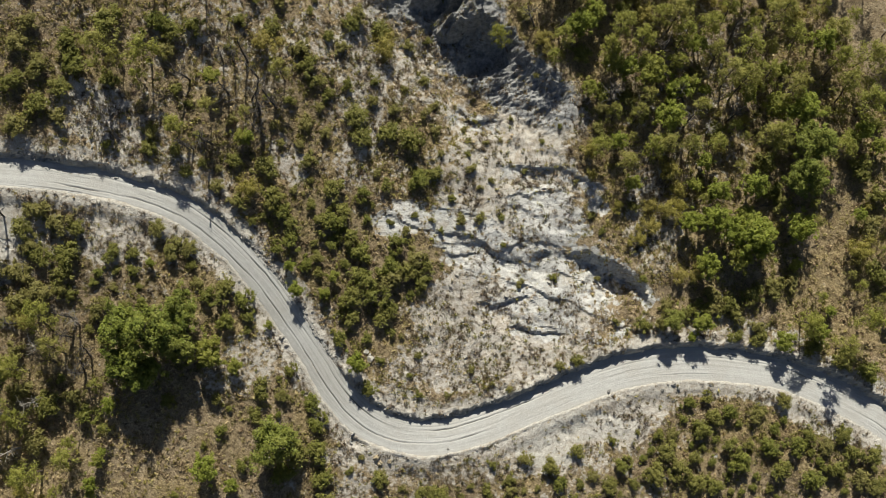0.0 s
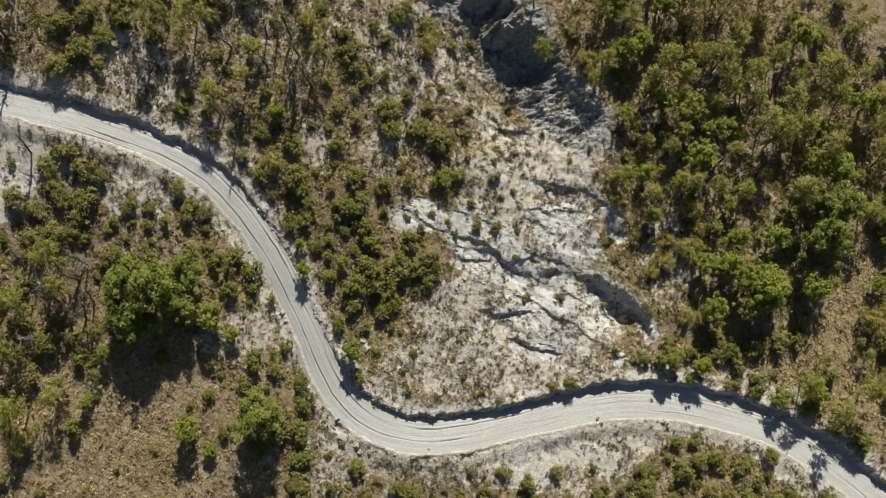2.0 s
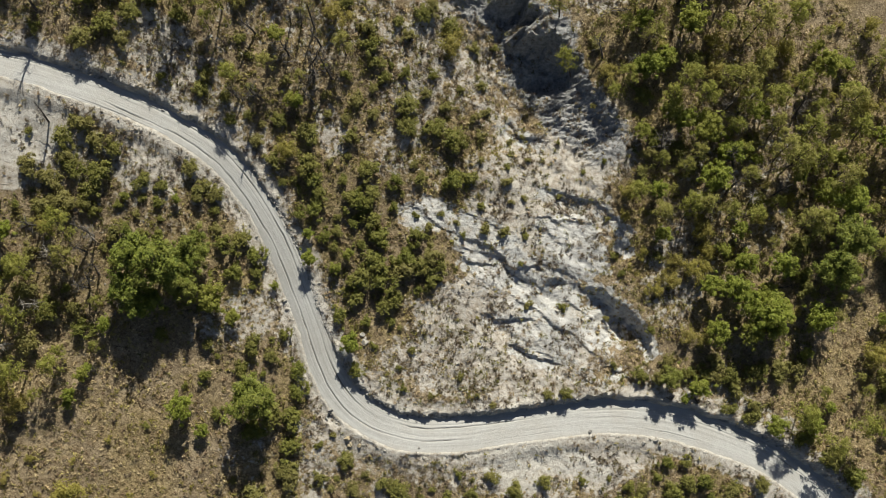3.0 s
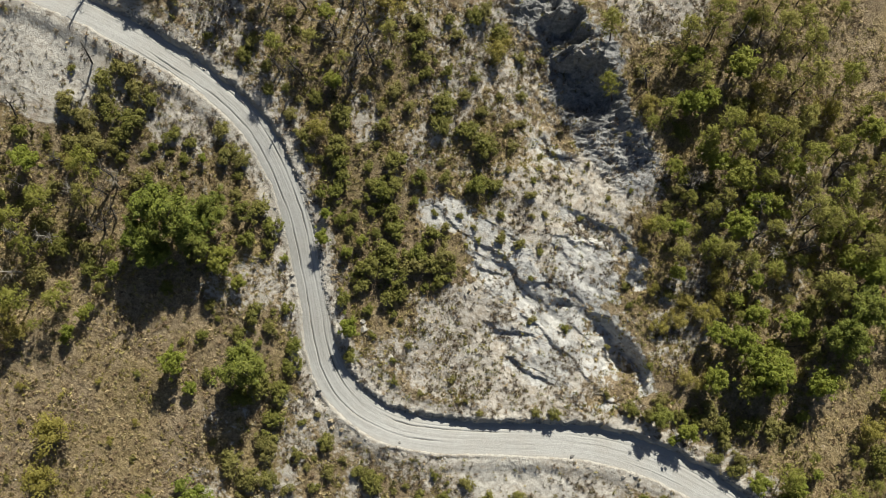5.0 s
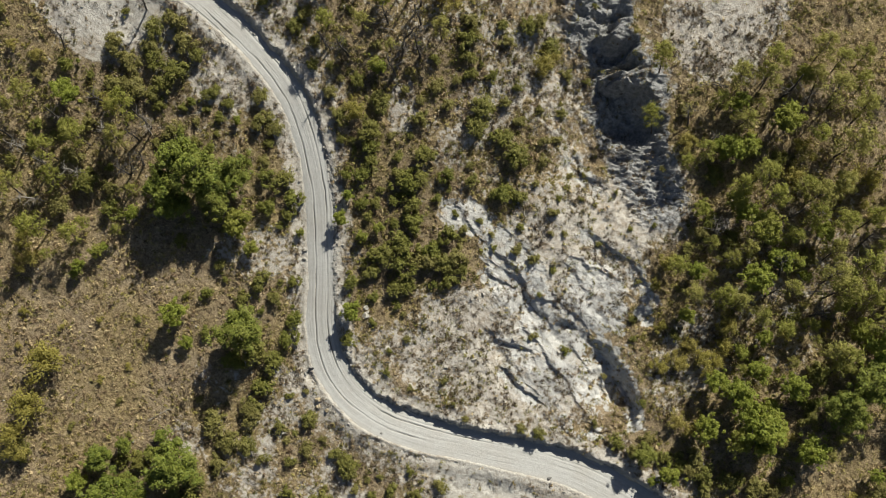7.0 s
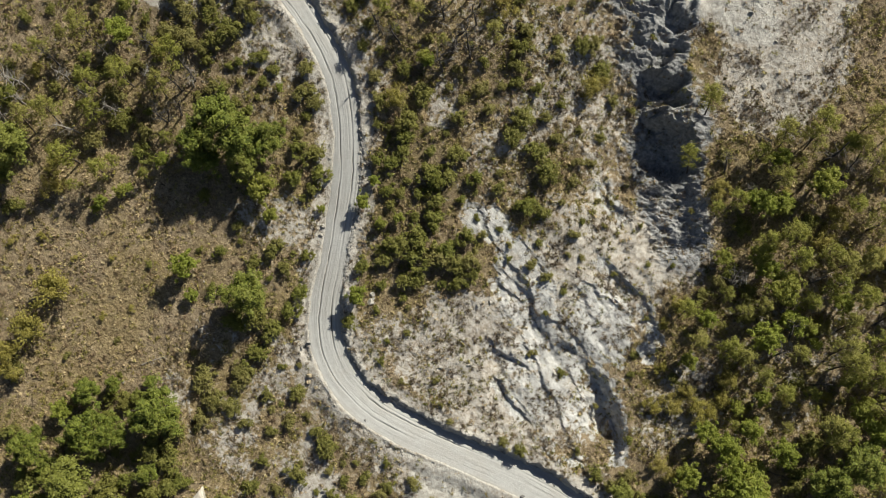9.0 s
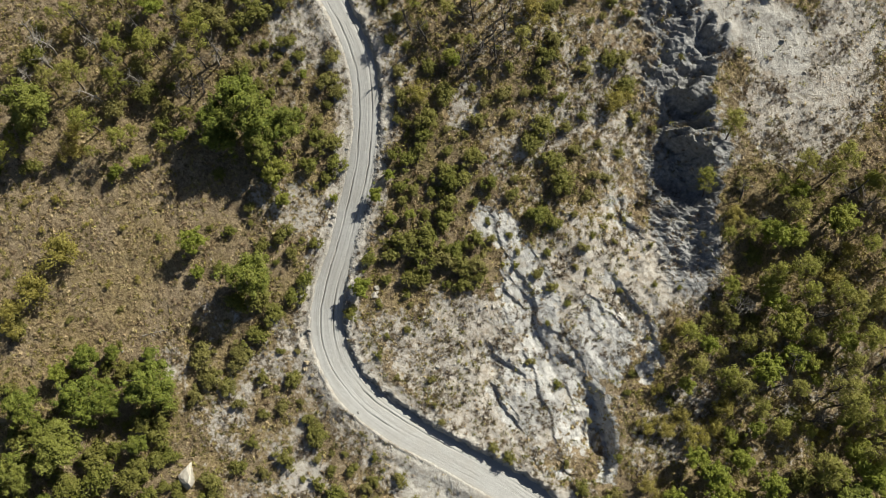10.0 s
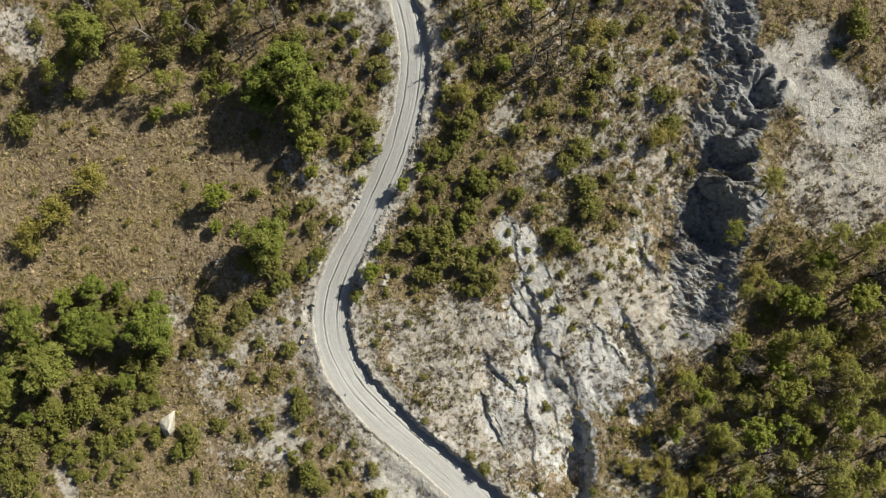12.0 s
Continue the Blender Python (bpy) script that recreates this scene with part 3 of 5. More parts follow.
def road_strip():
    line = spline(ROAD_LINE, 0.35)
    tang = np.gradient(line[:, :2], axis=0)
    tang /= np.linalg.norm(tang, axis=1)[:, None]
    side = np.stack([-tang[:, 1], tang[:, 0]], 1)
    zs = np.convolve(np.pad(slope(line[:, 0], line[:, 1]), 18, mode="edge"), np.ones(37) / 37, mode="valid")
    run = np.r_[0, np.cumsum(np.hypot(*np.diff(line[:, :2], axis=0).T))]
    lanes = np.linspace(-1.15, 1.15, 75)
    X = line[:, None, 0] + side[:, None, 0] * lanes[None] * line[:, None, 2]
    Y = line[:, None, 1] + side[:, None, 1] * lanes[None] * line[:, None, 2]
    lat = lanes[None] * line[:, None, 2]
    wander = 0.35 * vnoise(run, 0 * run, 11, 81, 3)[:, None]
    Z = zs[:, None] - 0.02 + 0.03 * (1 - lanes[None] ** 2) + 0.025 * vnoise(X, Y, 0.8, 83, 3)
    rut_dark = np.zeros(X.shape)
    for k, (c, w, dep, share) in enumerate(((-1.45, 0.05, 0.07, 0.0), (-0.75, 0.075, 0.1, 0.35), (-0.15, 0.05, 0.06, -0.1), (0.4, 0.05, 0.06, 0.0), (0.85, 0.08, 0.12, 0.45), (1.3, 0.05, 0.07, 0.1), (1.7, 0.06, 0.09, 0.1))):
        own = wander + 0.16 * vnoise(run, 5.0 * k + 0 * run, 6, 82, 3)[:, None] + 0.09 * vnoise(run, 7.0 * k + 0 * run, 1.1, 84, 3)[:, None]
        here = np.clip(share + 1.5 * vnoise(run, 9.0 * k + 0 * run, 8, 87, 3), 0, 1)[:, None]
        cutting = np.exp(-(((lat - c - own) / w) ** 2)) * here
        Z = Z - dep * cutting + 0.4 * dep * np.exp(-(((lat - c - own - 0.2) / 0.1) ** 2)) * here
        # mask for the dark colour painted into the grooves
        rut_dark = np.maximum(rut_dark, cutting)
    Z = Z - 0.25 * step(1.0, 1.15, np.abs(lanes))[None]
    n, k = X.shape
    idx = np.arange(n * k).reshape(n, k)
    faces = np.stack([idx[:-1, :-1], idx[1:, :-1], idx[1:, 1:], idx[:-1, 1:]], -1).reshape(-1, 4)
    me = bpy.data.meshes.new("road")
    me.from_pydata(np.stack([X, Y, Z], -1).reshape(-1, 3).tolist(), [], faces[:, ::-1].tolist())
    me.polygons.foreach_set("use_smooth", np.ones(len(faces), bool))
    for key, v in (("lat", lat), ("run", run[:, None] + 0 * lat), ("rut_dark", rut_dark)):
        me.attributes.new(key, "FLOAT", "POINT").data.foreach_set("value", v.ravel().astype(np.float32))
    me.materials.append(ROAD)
    return tagged(new("road", me), "pale grey dirt road with wheel ruts along the hillside", "road", kind="structure")


road_strip()


# ---- plants ----
def mesh_of(name, verts, faces, mat, smooth=False):
    me = bpy.data.meshes.new(name)
    me.from_pydata([tuple(map(float, v)) for v in verts], [], faces)
    me.materials.append(mat)
    if smooth:
        me.polygons.foreach_set("use_smooth", np.ones(len(me.polygons), bool))
    return me


class Shape:
    """Collects vertices and faces of one part."""

    def __init__(self):
        self.v, self.f = [], []

    def tube(self, points, radii, sides=5):
        base = len(self.v)
        for i, (p, r) in enumerate(zip(points, radii)):
            d = (points[min(i + 1, len(points) - 1)] - points[max(i - 1, 0)]).normalized()
            a = d.orthogonal().normalized()
            b = d.cross(a)
            for k in range(sides):
                w = 2 * math.pi * k / sides
                self.v.append(p + (a * math.cos(w) + b * math.sin(w)) * r)
        for i in range(len(points) - 1):
            for k in range(sides):
                q, n = base + i * sides, (k + 1) % sides
                self.f.append((q + k, q + n, q + sides + n, q + sides + k))
        self.f.append(tuple(base + (len(points) - 1) * sides + k for k in range(sides)))

    def branch(self, rng, start, way, length, r, bends=4, wild=0.25, sides=5, thin=0.25):
        pts, p, d = [start], start.copy(), way.normalized()
        for _ in range(bends):
            d = (d + Vector((rng.gauss(0, wild), rng.gauss(0, wild), rng.gauss(0, wild * 0.5)))).normalized()
            p = p + d * (length / bends)
            pts.append(p.copy())
        self.tube(pts, [r * (1 - (1 - thin) * i / bends) for i in range(bends + 1)], sides)
        return pts

    def leaf(self, p, d, n, length, width):
        """One pointed leaf blade."""
        s = d.cross(n).normalized() * width
        i = len(self.v)
        self.v += [p - d * length * 0.4 + s, p - d * length * 0.3 - s, p + d * length * 0.6 + n * width * 0.4]
        self.f.append((i, i + 1, i + 2))

    def clump(self, rng, c, r, count, size, flat=1.0, slim=0.5):
        for _ in range(count):
            d = Vector((rng.gauss(0, 1), rng.gauss(0, 1), rng.gauss(0.25, 0.8))).normalized()
            p = c + Vector((d.x, d.y, d.z * flat)) * r * (0.2 + 1.15 * rng.random())
            n = (d + Vector((rng.gauss(0, 0.5), rng.gauss(0, 0.5), rng.gauss(0.7, 0.5)))).normalized()
            way = n.orthogonal()
            way.rotate(Matrix.Rotation(rng.uniform(0, 6.283), 3, n))
            self.leaf(p, way, n, size * rng.uniform(0.6, 1.4), size * slim * rng.uniform(0.7, 1.2))

    def mesh(self, name, mat, smooth=False):
        return mesh_of(name, self.v, self.f, mat, smooth)


def shrub_model(seed, leaves, tall, spread_out, clumps=40, per=42, size=0.098):
    """A many-stemmed bush of radius 1: stems and an uneven crown."""
    rng = random.Random(seed)
    stems, crown = Shape(), Shape()
    bays = [(n, rng.uniform(0.1, 0.27), rng.uniform(0, 6.283)) for n in (1, 2, 3, 5)]
    for k in range(clumps):
        a = rng.uniform(0, 6.283)
        q = rng.random() ** 0.6 * spread_out * (0.8 + sum(h * math.cos(n * a + w) for n, h, w in bays))
        top = Vector((math.cos(a) * q * 0.8, math.sin(a) * q * 0.8, tall * (0.35 + 0.6 * rng.random() * (1.1 - 0.6 * q))))
        if k % 3 == 0:
            pts = stems.branch(rng, Vector((math.cos(a) * 0.06, math.sin(a) * 0.06, -0.25)), Vector((top.x, top.y, top.z + 0.3)), top.length + 0.2, 0.035, 3, 0.12, 4)
        crown.clump(rng, top, rng.uniform(0.09, 0.3), per, size, 1.1)
    return [("woody_base", stems.mesh("woody_base", BARK)), ("crown", crown.mesh("crown", leaves))]


def tree_model(seed, leaves, tall, clumps=48, per=50, size=0.1):
    """A broad tree with crown radius 1."""
    rng = random.Random(seed)
    wood, crown = Shape(), Shape()
    trunk = wood.branch(rng, Vector((0, 0, -0.2)), Vector((0.05, 0.03, 1)), tall * 0.62, 0.075, 5, 0.07, 7, 0.5)
    lobes = [(Vector((math.cos(a) * rng.uniform(0.35, 0.62), math.sin(a) * rng.uniform(0.35, 0.62), tall * rng.uniform(0.5, 0.75))), rng.uniform(0.3, 0.45)) for a in
             [rng.uniform(0, 0.8) + 6.283 * k / 7 for k in range(7)]] + [(Vector((rng.gauss(0, 0.15), rng.gauss(0, 0.15), tall * 0.86)), 0.42)]
    for c, r in lobes:
        wood.branch(rng, trunk[rng.randint(2, 5)], c - trunk[3], (c - trunk[3]).length, 0.035, 4, 0.1, 5)
        for _ in range(clumps // 8):
            d = Vector((rng.gauss(0, 1), rng.gauss(0, 1), rng.gauss(0.35, 0.8))).normalized()
            crown.clump(rng, c + d * r * rng.uniform(0.5, 1.0), rng.uniform(0.1, 0.22), per // 2, size)
            crown.clump(rng, c + d.cross(Vector((rng.gauss(0, 1), rng.gauss(0, 1), 0.5))) * r * 0.9, rng.uniform(0.1, 0.2), per // 2, size)
    return [("trunk", wood.mesh("trunk", BARK, True)), ("crown", crown.mesh("crown", leaves))]


def pine_model(seed, leaves, tall, tufts=36, per=27):
    """A thin, open-crowned pine with crown radius 1."""
    rng = random.Random(seed)
    wood, crown = Shape(), Shape()
    trunk = wood.branch(rng, Vector((0, 0, -0.2)), Vector((rng.gauss(0, 0.06), rng.gauss(0, 0.06), 1)), tall, 0.06, 8, 0.035, 6, 0.25)
    for k in range(tufts // 2):
        u = 0.42 + 0.58 * k / (tufts // 2)
        i = min(7, int(u * 8))
        p = trunk[i].lerp(trunk[i + 1], u * 8 - i)
        a = k * 2.4 + rng.uniform(-0.4, 0.4)
        reach = (1.1 - 0.75 * (u - 0.42) / 0.58) * rng.uniform(0.6, 1.05)
        pts = wood.branch(rng, p, Vector((math.cos(a), math.sin(a), 0.35)), reach, 0.018, 3, 0.14, 4)
        for q in (pts[2], pts[3]):
            crown.clump(rng, q, rng.uniform(0.14, 0.3), per, 0.14, 0.7, 0.23)
    crown.clump(rng, trunk[-1], 0.22, per, 0.16, 1.0, 0.28)
    return [("trunk", wood.mesh("trunk", BARK, True)), ("crown", crown.mesh("crown", leaves))]


def dead_model(seed, bark, tall=1.0):
    """A bare, burnt tree one unit high: its trunk and its branches."""
    rng = random.Random(seed)
    wood, limbs = Shape(), []
    lean = Vector((rng.gauss(0, 0.14), rng.gauss(0, 0.14), 1))
    trunk = wood.branch(rng, Vector((0, 0, -0.04)), lean, tall, 0.024, 9, 0.06, 6, 0.35)
    for k in range(13):
        i = rng.randint(3, 8)
        a = rng.uniform(0, 6.283)
        limb = Shape()
        pts = limb.branch(rng, trunk[i], Vector((math.cos(a), math.sin(a), rng.uniform(0.1, 0.8))), tall * rng.uniform(0.12, 0.3), 0.009, 4, 0.22, 4)
        for q in pts[1:4]:
            b = rng.uniform(0, 6.283)
            limb.branch(rng, q, Vector((math.cos(b), math.sin(b), rng.uniform(0, 0.8))), tall * rng.uniform(0.07, 0.16), 0.004, 3, 0.25, 3)
        limbs.append(("branch", limb.mesh("branch", bark)))
    return [("trunk", wood.mesh("trunk", bark, True))] + limbs


MODELS = {
    "s": [shrub_model(100 + k, LEAF["s"], 0.9, 1.0) for k in range(5)],
    "d": [shrub_model(200 + k, LEAF["d"], 1.1, 1.0, 44, 40) for k in range(4)],
    "g": [tree_model(300 + k, LEAF["g"], 2.5, 48, 66, 0.1) for k in range(4)],
    "t": [tree_model(400 + k, LEAF["t"], 2.95, 72, 120, 0.07) for k in range(3)],
    "p": [pine_model(500 + k, LEAF["p"], 3.7) for k in range(5)],
    "y": [shrub_model(600 + k, LEAF["y"], 1.2, 1.0, 34, 64, 0.065) for k in range(3)],
    "k": [dead_model(700 + k, DEADWOOD) for k in range(4)],
    "w": [dead_model(720 + k, LOG) for k in range(3)],
}
WORDS = {
    "s": ("shrub", "olive-green drought-worn shrub on the dry slope", "shrub"),
    "d": ("bush", "dense dark green bush on the hillside", "bush"),
    "g": ("young_tree", "bright green leafy young tree among scrub", "tree"),
    "t": ("broadleaf_tree", "broad green tree with a full lobed crown", "tree"),
    "p": ("pine_tree", "thin olive pine with an open crown", "tree"),
    "y": ("dry_shrub", "yellowing half-dry shrub in straw grass", "shrub"),
    "k": ("dead_tree", "bare charred dead tree with broken branches", "tree"),
    "w": ("dead_tree", "bleached grey dead tree without leaves", "tree"),
}
GROUPS = {"s": "shrubs on the slope", "d": "dark bushes on the slope", "g": "bright young trees", "t": "broadleaf trees", "p": "pines of the wood", "y": "dry shrubs", "k": "burnt trees", "w": "bleached dead trees"}
planted = []
chance = random.Random(5)


def plant(kind, x, y, r):
    """One plant of the given crown radius (a dead tree: its height) standing on the ground."""
    name, label, category = WORDS[kind]
    size = {True: "small ", False: ""}[r < 0.9] if kind in "sdy" else ""
    size = "large " if kind in "sdtg" and r > 2.3 else size
    where = " beside the dirt road" if float(sample("off_road", x, y)) < 3.0 else ""
    base = tagged(new(name), size + label + where, category, GROUPS[kind])
    for part_name, me in chance.choice(MODELS[kind]):
        new(part_name, me).parent = base
    z = float(sample("z", x, y))
    base.matrix_basis = pose(x, y, z, chance.gauss(0, 3), chance.gauss(0, 3), chance.uniform(0, 360)) @ Matrix.Diagonal((r, r, r * chance.uniform(0.88, 1.15), 1))
    planted.append((x, y, r if kind not in "kw" else 0.6))
    return base


for x, y, r in (
    (-49.5, -28.4, 3.24), (-35.2, -11.8, 2.1), (-34.9, -7.7, 2.59), (-32.6, -12.7, 2.44), (-32.2, -9.1, 3.25), (-30, -7.9, 2.76),
    (-28.8, -9.6, 2.09), (-28.4, -5, 2.15), (-23.8, -53.4, 2.22), (-19.8, -46.5, 2.93), (-18.3, -44.9, 2.16), (-18, -20.6, 3),
    (-17.6, -60.2, 2.46), (-17.4, -52.7, 3.37), (-15.6, -38.9, 3.24), (33.9, -4.1, 1.55), (50.5, 14.1, 2.72), (51.9, 19.6, 2.82),
):
    plant("t", x, y, r)
for x, y, r in (
    (-50.3, -9, 1.82), (-39.2, -26.3, 0.69), (-39.2, -25.2, 1.02), (-38.4, -22.7, 0.95), (-38.2, -21.6, 0.65), (-36.7, -16.2, 1.12),
    (-32.4, 0.4, 0.63), (-26.1, -23.5, 1.8), (-25.3, -9.8, 2.17), (-25.2, 22.1, 1.26), (-24.8, -47.3, 1.52), (-23.2, -25.5, 1.02),
    (-22.9, -11.1, 1.14), (-21.9, 15.4, 1.05), (-21.1, 15.7, 0.97), (-19, -6.1, 0.64), (-16.3, 1.1, 0.85), (-15.7, -1.7, 1.07),
    (-12.2, -2, 0.86), (-11.1, 0.1, 0.86), (-8.1, -10.6, 1.44), (18.5, 38.2, 1.46), (19.5, 32.7, 1.49), (21.3, 33.2, 1.89),
    (22, 25.5, 1.28), (22.4, 34.6, 1.69), (23.2, 45.6, 1.33), (23.8, 39.3, 2.19), (25.2, 28.3, 1.82), (25.9, 18.9, 1.33),
):
    plant("g", x, y, r)
for x, y, r in (
    (26.8, 27.9, 1.72), (28, 13.8, 1.3), (29.7, 27, 2.3), (32.4, 21.9, 2.31), (33.7, 26.1, 1.94), (35.5, 9, 1.75),
    (36, -6.1, 0.71), (36, 13.7, 1.13), (36.4, 31.8, 1.58), (37.4, -4.3, 1.56), (37.6, 16.7, 1.35), (37.8, 3.2, 1.95),
    (38.5, 9, 2.03), (39.4, 12.8, 1.77), (40.9, 7.7, 1.97), (42.5, 4, 1.97), (43.2, 6.6, 2.69), (43.2, 10.2, 1.36),
    (44, 13.6, 1.98), (47.5, 24.2, 1.96), (48.5, -6.4, 1.62), (50.1, 7.8, 2.21), (51.3, 23, 2.67), (53.1, -5.3, 1.64),
    (53.4, 32.4, 1.98), (53.5, 15.3, 1.4), (59.7, 21.2, 1.67),
):
    plant("g", x, y, r)
for x, y, r in (
    (-56.1, -24.4, 2.14), (-52, -27.5, 2.57), (-50.5, -31.3, 2.39), (-39.7, -17.4, 1.78), (-39.7, 21.9, 2.12), (-36.3, 26.8, 2.32),
    (-31, 27.5, 1.94), (-29.4, 13.8, 1.16), (-25.9, -3, 1.64), (-24, -5.9, 1.49), (-23.9, -1.9, 1.76), (-22.4, -57.1, 2.27),
    (-22, -3.2, 1.64), (-21.4, -5.1, 1.26), (-19.1, 12.6, 1.95), (-18.4, 9.1, 1.87), (-17.9, 3.2, 1.18), (-17.3, -24.1, 2.02),
    (-17.2, 7.6, 1.56), (-16.4, -11.4, 1.11), (-16.3, 4.3, 1.57), (-16, -21.4, 2.41), (-14, -15.3, 1.6), (-13.9, -51.2, 2.67),
    (-13.7, -56.2, 2.71), (-13.4, -42.8, 2.83), (-13.3, -21.3, 1.94), (-13.1, -17.9, 1.69), (-13, -39.6, 2.16), (-12.5, -24.8, 1.95),
):
    plant("d", x, y, r)
for x, y, r in (
    (-12.5, 6.9, 1.38), (-11.9, -52.3, 2.9), (-11.1, 6.5, 1.91), (-11.1, 10.7, 1.77), (-11, -42.9, 2.18), (-10.8, -56.4, 2.49),
    (-10.5, -7.4, 1.35), (-10.3, -64.7, 1.86), (-10.1, 7.9, 1.97), (-9.6, -48, 2.43), (-9.1, -4.6, 1.79), (-9.1, 5.1, 1.78),
    (-9, -45.3, 1.98), (-9, -2.3, 2), (-8.9, -49.7, 2.44), (-8.2, -43.6, 1.75), (-7.7, 3.1, 1.9), (-7.6, 0.3, 2.18),
    (-6.9, -62.9, 2.3), (-6.9, -56, 2.26), (-6.8, -13.5, 1.29), (-6.3, -51.9, 2.45), (-6.2, -1.7, 2.19), (-6.1, -49.1, 2),
    (-5.3, -4.6, 1.78), (-4.1, -3.6, 1.52), (-4.1, 1.9, 1.79), (-3.4, 4.8, 1.67), (-2.9, 52.9, 2.1), (-4.6, 53.6, 1.6),
):
    plant("d", x, y, r)
for x, y, r in (
    (-0.7, -43.8, 1.75), (-0.5, 12.6, 1.8), (10.1, -30, 2.34), (12.2, -29.1, 1.92), (17, -22.9, 1.61), (18.2, -25.1, 1.45),
    (20.5, -21, 1.28), (24.1, 25.2, 1.69), (25, -25.4, 1.64), (26.6, -22.9, 1.64), (29.6, 1.6, 0.77), (31.1, -23.9, 2.26),
    (32.8, -21, 1.83), (34.3, -23.2, 1.93), (36, -14.6, 1.23), (36.6, -25, 1.86), (37.5, -18, 1.85), (38.4, -13.9, 1.14),
    (39.1, -25.4, 1.69), (39.2, -16.5, 1.59), (41.4, -20.2, 1.69), (41.4, -15.7, 1.6), (42.8, -22.4, 2.06),
):
    plant("d", x, y, r)
for x, y, r in (
    (46.8, -20.2, 1.89), (48.2, -23.2, 1.99), (50.7, -20.2, 1.73), (52.8, -24.6, 2.11), (57.1, -8.7, 2.07), (60.2, -10.4, 2.08),
):
    plant("d", x, y, r)
for x, y, r in (
    (-56.2, -33.9, 1.77), (-52.9, -40.1, 1.7), (-49.5, -37.1, 0.97), (-49, -0.7, 1.81), (-47.2, -10.4, 1.57), (-47.1, -41.5, 2.58),
    (-47, -33.6, 1.73), (-46.9, -14.8, 1.78), (-46.8, -1.6, 1.94), (-46.4, -4.7, 1.76), (-46.3, 19, 1.74), (-46.2, 3.4, 1.74),
    (-46.2, 14.5, 1.93), (-45.8, 23.1, 1.74), (-45.4, 1.6, 1.55), (-45, -20.5, 1.99), (-44.6, 25.7, 1.55), (-44.5, -3.4, 2.21),
    (-44.5, 0.4, 1.94), (-44.4, 5.4, 1.74), (-43.9, 16.9, 1.93), (-43.8, -16.3, 2.17), (-43.7, 21.1, 1.74), (-42.5, -3.1, 1.36),
    (-42.4, 4.3, 1.93), (-42.1, -1.2, 1.75), (-41.8, 15.8, 1.54), (-41.7, 0.7, 2.13), (-41.6, 19.1, 1.74), (-41.3, -3.6, 1.09),
):
    plant("s", x, y, r)
for x, y, r in (
    (-40.9, -15.2, 1.58), (-40.8, 24.2, 1.93), (-40.5, 4, 1.36), (-39.3, -44.9, 0.63), (-38.4, -5.1, 1.56), (-37, 13.5, 0.77),
    (-36.6, -2.6, 0.78), (-36.4, 20.8, 1.55), (-33.8, -2.2, 0.6), (-33, -48.4, 2.01), (-32.4, 13.5, 1.35), (-31.9, 15.4, 1.28),
    (-31.5, 4.5, 1.47), (-30.8, -15.6, 1.24), (-30.3, 2.3, 1.75), (-30.3, 24.7, 1.55), (-30, -26.6, 0.68), (-29.9, -42.5, 0.71),
    (-29.6, 26.9, 1.75), (-29.3, 20.6, 0.97), (-28.3, 11.4, 1.09), (-28.1, 2.5, 1.48), (-27.9, -54.1, 1.81), (-27.9, 0.6, 0.86),
    (-27.2, -1.4, 1.09), (-27.1, 27.9, 1.56), (-26.7, -20.7, 0.58),
):
    plant("s", x, y, r)
for x, y, r in (
    (-26.6, -36.5, 0.61), (-24.8, 9.9, 1.24), (-23.3, -39.3, 0.61), (-22.9, 13.2, 1.31), (-22.5, 8.2, 1.51), (-22.1, 29.4, 1.18),
    (-20.5, -17, 1.4), (-20.1, -13.9, 1.67), (-18.5, -30.6, 0.68), (-18.2, 29.2, 1.57), (-17.4, -14.5, 1.28), (-17.3, 32.6, 1.34),
    (-16.2, 6.3, 1.51), (-15.5, -32.1, 2.34), (-15, 27.1, 1.57), (-14.5, 18.3, 1.37), (-14.2, 13.9, 1.49), (-14.1, 35.4, 1.1),
    (-14, 25, 1.77), (-13.2, -62.3, 2.07), (-13.1, 23.5, 1.38), (-12.6, -27.6, 1.89), (-12.3, -33, 2.13), (-12.1, 17.4, 1.1),
    (-11.9, -35.9, 1.72), (-11.7, 22.1, 1.18), (-11.7, 29, 0.99), (-11.4, -28.3, 1.94), (-10.2, -32.1, 1.7), (-10.1, -61.2, 2.75),
):
    plant("s", x, y, r)
for x, y, r in (
    (-10, 27.8, 1.32), (-9.3, 23.5, 1.19), (-9.1, -23.7, 0.74), (-8.9, 31.1, 1.59), (-8.3, 19.8, 1.98), (-8.1, -27.6, 1.27),
    (-7.9, 32.1, 1.72), (-7.7, -32.2, 1.19), (-7.7, -22, 0.57), (-7.6, 17.4, 1.98), (-7.3, -65.3, 2.55), (-6.3, 9.4, 0.64),
    (-5.9, 24.2, 0.88), (-5.5, -24.8, 1.56), (-5.5, 31, 1.61), (-5.4, -9.9, 0.73), (-4.1, 7.3, 0.64), (-4.1, 18.1, 1.99),
    (-4, -46, 1.59), (-3.7, 0.1, 2.21), (-3.5, 38.1, 0.56), (-3.4, -28, 1.35), (-2.7, -6.7, 0.57), (-2.6, -34.1, 1.2),
    (-2.4, -50.8, 1.61), (-2.3, 24.2, 0.72), (-2.1, 50.1, 1), (-2.1, 50.1, 1.04), (-2, 6.4, 0.88), (-1.9, 29.8, 1.21),
):
    plant("s", x, y, r)
